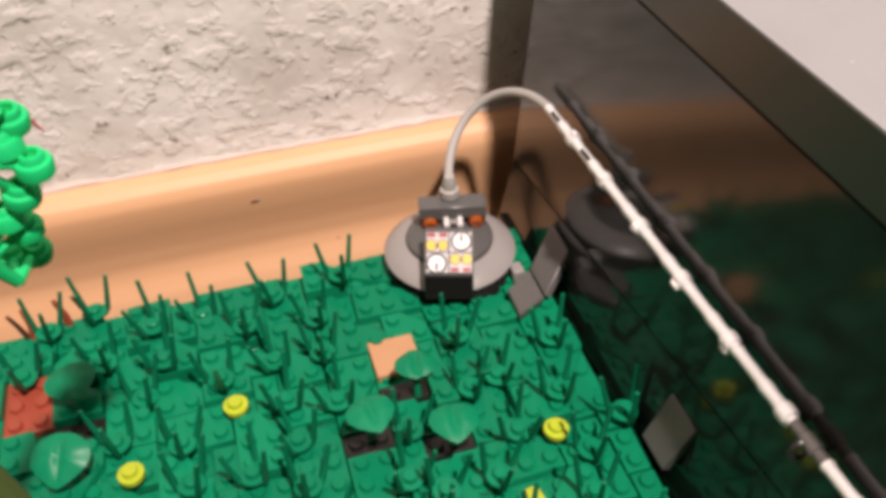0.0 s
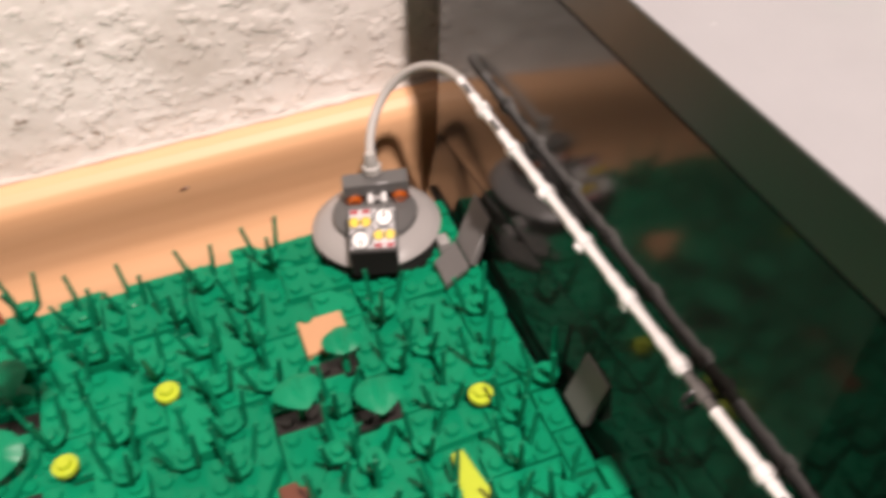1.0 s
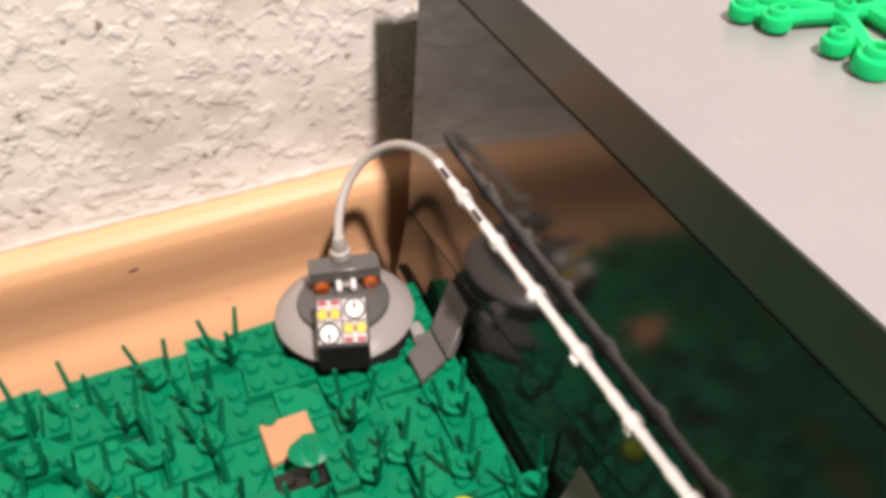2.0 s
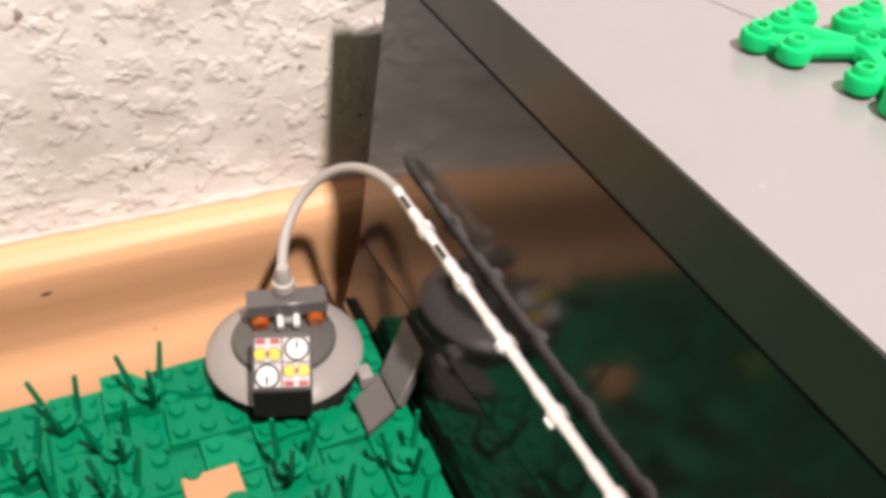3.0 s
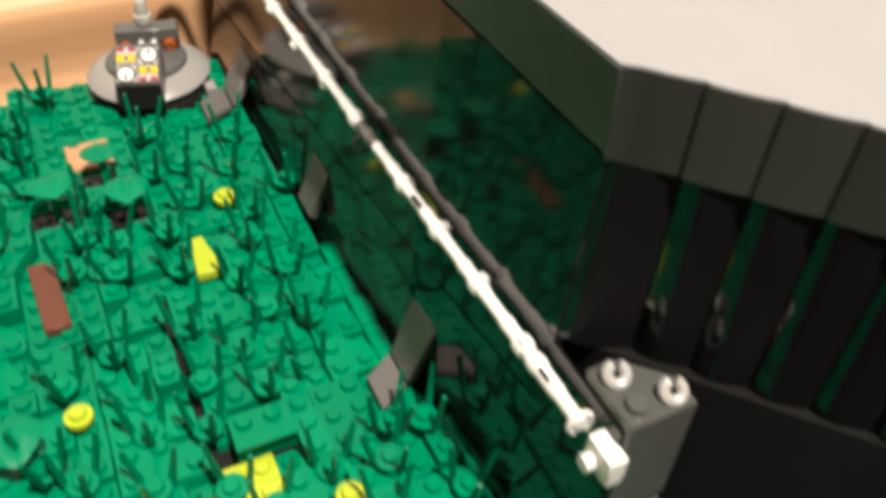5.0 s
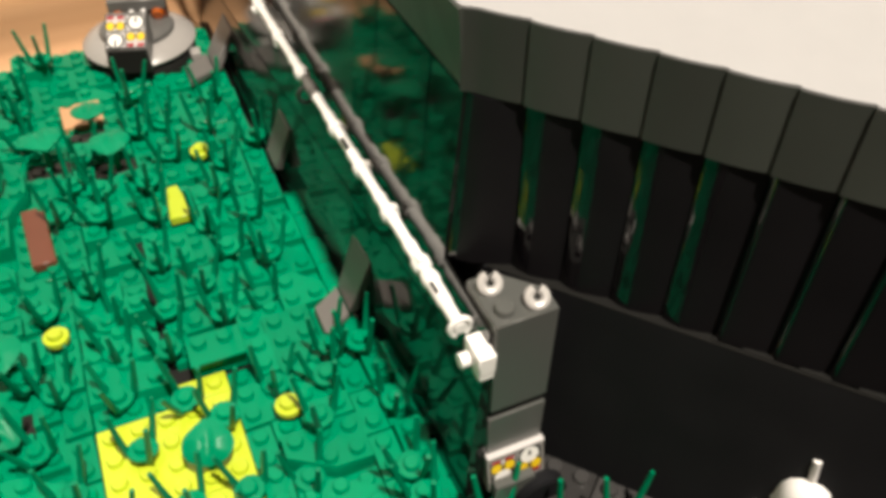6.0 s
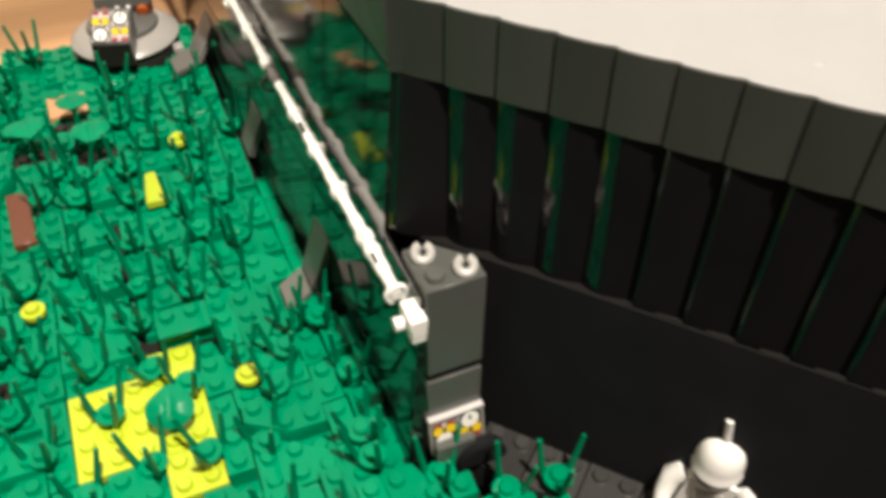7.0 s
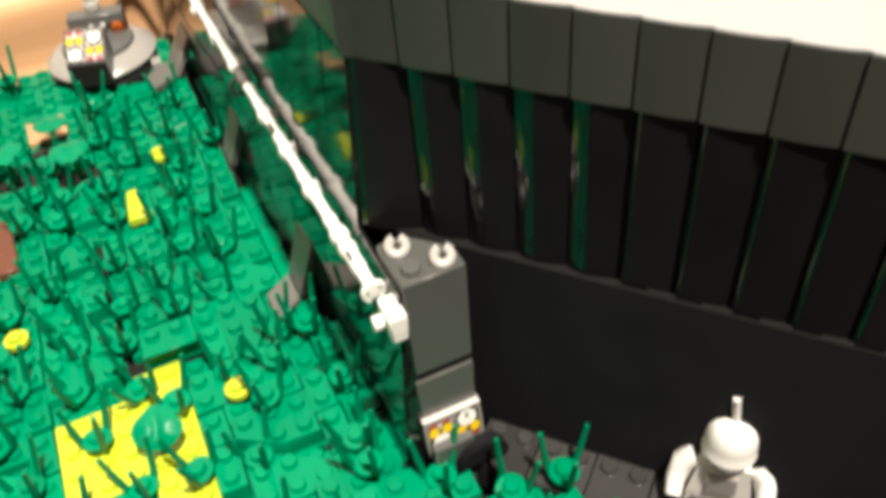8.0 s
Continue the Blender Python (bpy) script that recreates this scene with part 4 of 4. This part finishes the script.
# ---- the white rod, piece by piece ----
rod = thing("white_rod", "long white ribbed rod running along the black wall", "toy rod", tuple(ROD_A))
D = ROD_B - ROD_A
LEN = D.length
axis = D.normalized()
turn_m = axis.to_track_quat("Z", "Y").to_matrix().to_4x4()
CUTS = [LEN * 0.555 * k / 6 for k in range(7)] + [LEN * 0.600 + LEN * 0.400 * k / 5 for k in range(6)]
GREY_AT = 6
for k, (s0, s1) in enumerate(zip(CUTS, CUTS[1:])):
    L = s1 - s0 - 0.0002
    r = 0.00158
    prof = [(0, 0), (0.0018, 0), (0.0018, 0.0009), (r, 0.0016), (r, L * 0.44), (0.0019, L * 0.50), (0.0019, L * 0.60), (0.00175, L * 0.62), (0.0018, L * 0.78), (0.0024, L * 0.80), (0.0026, L * 0.85), (0.0025, L * 0.94), (0.0018, L * 0.96), (0.0017, L), (0, L)]
    if k == GREY_AT:
        prof = [(0, 0), (0.0016, 0), (0.0016, L * 0.3), (0.0021, L * 0.34), (0.0021, L * 0.72), (0.0016, L * 0.76), (0.0016, L), (0, L)]
    if k == len(CUTS) - 2:
        prof = [(0, 0), (0.0018, 0), (0.0022, 0.0012), (0.0025, 0.0030), (0.0023, L * 0.22), (0.0020, L * 0.26), (0.0020, L * 0.55), (0.0017, L * 0.62), (0.0016, L), (0, L)]
    bm = bmesh.new()
    lathe(bm, prof, 14)
    sec = part("section", bm, SLOPE if k == GREY_AT else WHITE, rod, "grey coupling" if k == GREY_AT else "", m=Matrix.Translation(axis * s0) @ turn_m @ pose(0, 0, 0, 0, 0, 37 * k))
    if k not in (GREY_AT, len(CUTS) - 2):
        bm = bmesh.new()
        box(bm, -0.0010, 0.0010, 0.0012, 0.0033, L * 0.83, L * 0.95, 0.0003)
        part("lug", bm, WHITE, sec)
    if k in (0, 1, 8, 11):
        bm = bmesh.new()
        box(bm, -0.0006, 0.0006, -0.0020, -0.0009, L * 0.20, L * 0.46, 0.0002)
        part("slot", bm, PRINT_BLACK, sec, "dark slot", m=pose(0, 0, 0, 0, 0, 212 - 37 * k))
bm = bmesh.new()
c = axis * (LEN * 0.575)
ring = [Vector((-0.0015 + 0.0028 * math.cos(a), 0, -0.0026 + 0.0030 * math.sin(a))) + c for a in [math.radians(70 + 28 * q) for q in range(11)]]
tube(bm, ring, 0.0007, 8)
part("clip", bm, PRINT_BLACK, rod, "black clip under the coupling")

# ---- the grey pillar ----
pillar = thing("grey_pillar", "grey brick pillar with two clips and a printed panel", "toy pillar", (-0.0002, -0.0010, 0))
bm = bmesh.new()
CUT_CORNER = [(0, 0), (0.016, 0), (0.016, 0.0070), (0.0070, 0.016), (0, 0.016)]
prism(bm, CUT_CORNER, 0.0378, 0.0704)
bmesh.ops.bevel(bm, geom=list(bm.edges), offset=0.0003, segments=1, affect="EDGES")
part("tall_brick", bm, PILLAR, pillar)
bm = bmesh.new()
box(bm, 0.0006, 0.0156, 0.0008, 0.0156, 0.0346, 0.0378)
part("dark_plate", bm, BLACK, pillar, "black plate between the bricks")
bm = bmesh.new()
box(bm, 0, 0.016, 0, 0.016, 0.0190, 0.0346, 0.0003)
part("brick", bm, PILLAR, pillar)
bm = bmesh.new()
extrude_x(bm, [(0.0, 0.0190), (-0.0010, 0.0190), (-0.0034, 0.0080), (-0.0034, 0.0060), (0.016, 0.0060), (0.016, 0.0190)], -0.0003, 0.0163)
part("console", bm, LGREY, pillar, "light grey sloped console")
bm = bmesh.new()
box(bm, -0.0004, 0.0164, -0.0018, 0.0004, 0.0182, 0.0193, 0.0002)
part("console_edge", bm, SHEET, pillar, "pale top edge")
gauge_panel(pillar, (0, -0.0034 - 0.0001, 0.0080 + 0.0001), math.degrees(math.atan2(0.0092, 0.0020)), 0.016, math.hypot(0.0092, 0.0020))
bm = bmesh.new()
box(bm, 0.0, 0.016, 0.0, 0.016, -0.0128, 0.0060, 0.0003)
part("base_brick", bm, PILLAR, pillar)
bm = bmesh.new()
box(bm, 0.0002, 0.0120, -0.0066, -0.0036, -0.0100, 0.0118, 0.0004)
part("front_plate", bm, PILLAR, pillar, "grey plate in front of the printed panel")
bm = bmesh.new()
arch = [(0.0135 + 0.0078 * math.cos(a), 0.0088 * math.sin(a)) for a in [math.pi * q / 14 for q in range(15)]]
prism(bm, arch, -0.0022, 0.0022)
bmesh.ops.rotate(bm, verts=bm.verts, cent=(0, 0, 0), matrix=Matrix.Rotation(radians(90), 3, "X"))
bmesh.ops.translate(bm, verts=bm.verts, vec=(0, -0.0070, 0.0012))
bmesh.ops.bevel(bm, geom=[e for e in bm.edges if e.is_boundary is False and e.calc_face_angle(0) > 1.0], offset=0.0005, segments=2, affect="EDGES")
part("arch", bm, SOOT, pillar, "black curved arch piece")
bm = bmesh.new()
stud(bm, 0.004, 0.004, 0.0704, 16)
part("stud", bm, PILLAR, pillar)
for x, y, t in ((0.004, 0.012, -18), (0.012, 0.004, -18)):
    bm = bmesh.new()
    lathe(bm, [(0.0026, 0), (0.0026, 0.0006), (0.0, 0.0006)], 16, smooth=False)
    c1 = part("clip_base", bm, PILLAR, pillar, m=pose(x, y, 0.0704, 0, 0, t))
    bm = bmesh.new()
    arc = [(0.0020 * math.cos(a), 0, 0.0020 * math.sin(a)) for a in [math.radians(110 + 320 * q / 16) for q in range(17)]]
    tube(bm, arc, 0.0012, 8)
    part("clip_jaw", bm, CLIP, c1, "pale round open clip jaw", m=pose(0, -0.0006, 0.0017, -50, 0, 0))
# white bracket that ends the rod
bracket = thing("white_bracket", "white bracket holding the rod's end against the pillar", "toy bracket", (-0.003, 0.0, 0.0555))
bm = bmesh.new()
box(bm, -0.0020, 0.0024, -0.0032, 0.0050, 0.0022, 0.0082, 0.0003)
box(bm, -0.0018, 0.0022, -0.0030, 0.0010, 0.0, 0.0026, 0.0003)
part("bracket_body", bm, WHITE, bracket)
bm = bmesh.new()
ring = [(-0.0012 + 0.0026 * math.cos(a), 0.0090, 0.0066 + 0.0028 * math.sin(a)) for a in [math.radians(-60 + 300 * q / 14) for q in range(15)]]
tube(bm, ring, 0.0008, 8)
part("ring", bm, WHITE, bracket, "open white clip ring round the rod")
bm = bmesh.new()
tube(bm, [(-0.0046, 0.002, 0.0035), (-0.0018, 0.002, 0.0035)], 0.0019, 12)
part("peg", bm, WHITE, bracket)

# ---- grey path at the foot of the fluted wall ----
path = thing("grey_path", "dark grey stepped bricks at the foot of the fluted wall", "toy path", (0.016, 0.002, 0))
rnd = random.Random(4)
ux, uy = STEP[0] / math.hypot(*STEP), STEP[1] / math.hypot(*STEP)
nx, ny = uy, -ux
for k in range(6):
    o = Vector((0.0225, 0.0040, 0)) + Vector((ux, uy, 0)) * (k * 0.0163)
    bm = bmesh.new()
    box(bm, 0, 0.016, -0.016, 0.0, -0.0128, -0.0005 - 0.0004 * (k % 2), 0.0003)
    b = part("path_brick", bm, PATHGREY, path, m=Matrix.Translation(o - Vector((0.016, 0.002, 0))) @ pose(0, 0, 0, 0, 0, math.degrees(math.atan2(uy, ux))))
    for q in range(2):
        bm = bmesh.new()
        stud(bm, 0.004 + 0.008 * q, -0.004, -0.0008, 14)
        part("stud", bm, PATHGREY, b)
# runs on far out of view, added so that the flutes mirror black
bm = bmesh.new()
prism(bm, [(0.0, -0.004), (0.046, -0.040), (0.12, -0.110), (0.30, -0.110), (0.30, -0.60), (-0.40, -0.60), (-0.40, -0.0405), (0.0345, -0.0405), (0.031, -0.0345)], FLOOR_Z, -0.011)
tagged(part("black_base", bm, BLACK), "matt black base plate in front of the fluted wall, extended unseen for dark reflections", "toy base")

# ---- white figurine ----
def figurine(x, y, z, turn):
    """One plain mesh: legs, hips, body, arms, helmet with a short mast."""
    bm = bmesh.new()
    for sx in (-1, 1):
        box(bm, sx * 0.0040 - 0.0037, sx * 0.0040 + 0.0037, -0.0062, 0.0038, 0.0, 0.0028, 0.0004)
        box(bm, sx * 0.0040 - 0.0037, sx * 0.0040 + 0.0037, -0.0036, 0.0038, 0.0026, 0.0105, 0.0006)
    box(bm, -0.0077, 0.0077, -0.0036, 0.0036, 0.0102, 0.0128, 0.0005)
    lo = [(-0.0077, -0.0037), (0.0077, -0.0037), (0.0077, 0.0037), (-0.0077, 0.0037)]
    hi = [(-0.0056, -0.0034), (0.0056, -0.0034), (0.0056, 0.0034), (-0.0056, 0.0034)]
    a = [bm.verts.new((p, q, 0.0126)) for p, q in lo]
    b = [bm.verts.new((p, q, 0.0256)) for p, q in hi]
    for k in range(4):
        bm.faces.new((a[k], a[(k + 1) % 4], b[(k + 1) % 4], b[k]))
    bm.faces.new(a[::-1])
    bm.faces.new(b)
    for sx in (-1, 1):
        tube(bm, [(sx * 0.0066, 0, 0.0240), (sx * 0.0092, -0.0006, 0.0212), (sx * 0.0104, -0.0030, 0.0165), (sx * 0.0104, -0.0062, 0.0140)], [0.0028, 0.0029, 0.0024, 0.0020], 10)
    n0 = len(bm.faces)
    lathe(bm, [(0.0, 0.0245), (0.0044, 0.0245), (0.0054, 0.0262), (0.0057, 0.0288), (0.0064, 0.0293), (0.0064, 0.0300), (0.0060, 0.0308), (0.0060, 0.0332), (0.0055, 0.0362), (0.0043, 0.0386), (0.0023, 0.0400), (0.0, 0.0404)], 24)
    tube(bm, [(0.0, 0.0, 0.0395), (-0.0012, -0.0004, 0.0482)], [0.0011, 0.0009], 8)
    bm.faces.ensure_lookup_table()
    # dark band across the helmet and a dark belt
    for f in bm.faces:
        c = f.calc_center_median()
        if 0.0262 < c.z < 0.0290 and c.y < -0.002 and abs(f.normal.z) < 0.6:
            f.material_index = 1
    n1 = len(bm.faces)
    box(bm, -0.0036, 0.0036, -0.0044, -0.0030, 0.0150, 0.0225, 0.0004)
    bm.faces.ensure_lookup_table()
    for f in bm.faces[n1:]:
        f.material_index = 2
    ob = part("figurine", bm, (WHITE, PRINT_BLACK, LGREY), m=pose(x, y, z, 0, 0, turn) @ Matrix.Scale(1.08, 4))
    tagged(ob, "white toy figurine with a round helmet and short mast", "figurine")


figurine(0.0643, -0.0455, -0.0108, -42)

# ---- leafy branches ----
def cup(parent, p, stalk, tilt, size=1.0, twig=0.0018):
    """One round leaf cup with a hollow stud on a short twig from the stalk."""
    if (Vector(p) - Vector(stalk)).length > 0.001:
        bm = bmesh.new()
        tube(bm, [stalk, Vector(stalk) * 0.4 + Vector(p) * 0.6, p], [twig * 1.1, twig, twig], 8)
        part("twig", bm, BRIGHT, parent)
    bm = bmesh.new()
    lathe(bm, [(0.0, -0.0026), (0.0030, -0.0026), (0.0038, -0.0020), (0.0040, 0.0006), (0.0036, 0.0014), (0.0027, 0.0016), (0.0025, 0.0030), (0.0022, 0.0033), (0.0015, 0.0032), (0.0013, 0.0012), (0.0, 0.0012)], 20)
    part("leaf", bm, BRIGHT, parent, m=Matrix.Translation(p) @ pose(0, 0, 0, tilt, tilt * 0.6, 0) @ Matrix.Scale(size, 4))


# the branch on the pale top: three limbs with round leaf cups
RX, RY = 0.0640, 0.1700
roof_leaf = thing("leaf_branch", "bright green plastic leaf branch lying on the pale top", "toy plant", (RX, RY, Z_TOP + 0.0031))
BOUGHS = [
    [(0.0405, 0.195), (0.049, 0.1885), (0.0592, 0.1855), (0.070, 0.184), (0.083, 0.186)],
    [(0.0480, 0.1990), (0.0535, 0.193), (0.0592, 0.1855)],
    [(0.0592, 0.1855), (0.0555, 0.1765), (0.0500, 0.1660)],
    [(0.066, 0.184), (0.0655, 0.174), (0.0600, 0.1640)],
    [(0.070, 0.184), (0.0715, 0.170), (0.0680, 0.154), (0.0665, 0.1440), (0.0560, 0.1395), (0.0430, 0.1340)],
    [(0.070, 0.184), (0.0705, 0.191), (0.0725, 0.1975)],
]
for limb in BOUGHS:
    bm = bmesh.new()
    tube(bm, [(x - RX, y - RY, 0) for x, y in limb], 0.0020, 8)
    part("branch", bm, BRIGHT, roof_leaf)
CUPS = [(0.0399, 0.1964), (0.0435, 0.1890), (0.0480, 0.1990), (0.0570, 0.2020), (0.0650, 0.1960), (0.0730, 0.1980), (0.0592, 0.1855), (0.0483, 0.1751), (0.0498, 0.1655), (0.0595, 0.1630), (0.0670, 0.1530), (0.0540, 0.1430), (0.0420, 0.1330), (0.084, 0.193), (0.084, 0.178), (0.0780, 0.1600)]
for k, (x, y) in enumerate(CUPS):
    root = min((q for limb in BOUGHS for q in limb), key=lambda q: (q[0] - x) ** 2 + (q[1] - y) ** 2)
    cup(roof_leaf, (x - RX, y - RY, 0.0004), (root[0] - RX, root[1] - RY, 0), (3, -3, 2)[k % 3], 1.12 if k in (8, 10) else 0.9)

tree = thing("toy_tree", "brown toy tree trunk with bright green leaf branches", "toy tree", (-0.1812, 0.1370, 0.0))
bm = bmesh.new()
tube(bm, [(0, 0, -0.004), (0.0005, 0, 0.03), (-0.001, 0.001, 0.07), (-0.003, 0.002, 0.12)], [0.0125, 0.0106, 0.0092, 0.0060], 14)
part("trunk", bm, BROWN, tree)
bm = bmesh.new()
tube(bm, [(0.0128, 0.002, 0.002), (0.0122, 0.003, 0.04), (0.0104, 0.004, 0.08), (0.0065, 0.005, 0.104)], [0.0036, 0.0033, 0.0028, 0.0020], 8)
part("moss_stem", bm, plastic("olive_plastic", (0.09, 0.12, 0.035), 0.4, 0.06), tree, "olive green stem up the trunk")
bm = bmesh.new()
tube(bm, [(-0.003, 0.002, 0.117), (0.003, 0.016, 0.124), (0.0100, 0.0330, 0.1270)], [0.0040, 0.0032, 0.0026], 8)
part("limb", bm, BROWN, tree)
CROWN = [(0.0267, 0.0422, 0.1401), (0.0247, 0.0396, 0.1365), (0.0287, 0.0381, 0.1323), (0.0242, 0.0397, 0.1256), (0.0194, 0.0414, 0.1195), (0.0212, 0.0433, 0.1151), (0.0187, 0.0514, 0.1026), (0.0141, 0.0505, 0.1033), (0.0224, 0.0428, 0.1433)]
SPINE = [(0.0100, 0.0330, 0.1270), (0.0135, 0.0370, 0.1130), (0.0170, 0.0390, 0.1050)], [(0.0100, 0.0330, 0.1270), (0.0190, 0.0360, 0.1360), (0.0260, 0.0390, 0.1440)]
for limb in SPINE:
    bm = bmesh.new()
    tube(bm, list(limb), [0.0020, 0.0016, 0.0013], 8)
    part("branch", bm, BRIGHT, tree)
for k, p in enumerate(CROWN):
    root = min((q for limb in SPINE for q in limb), key=lambda q: (Vector(q) - Vector(p)).length)
    cup(tree, p, root, (12, -8, 6, 14, -6, 9, 16, 4)[k % 8], 0.92, 0.0010)
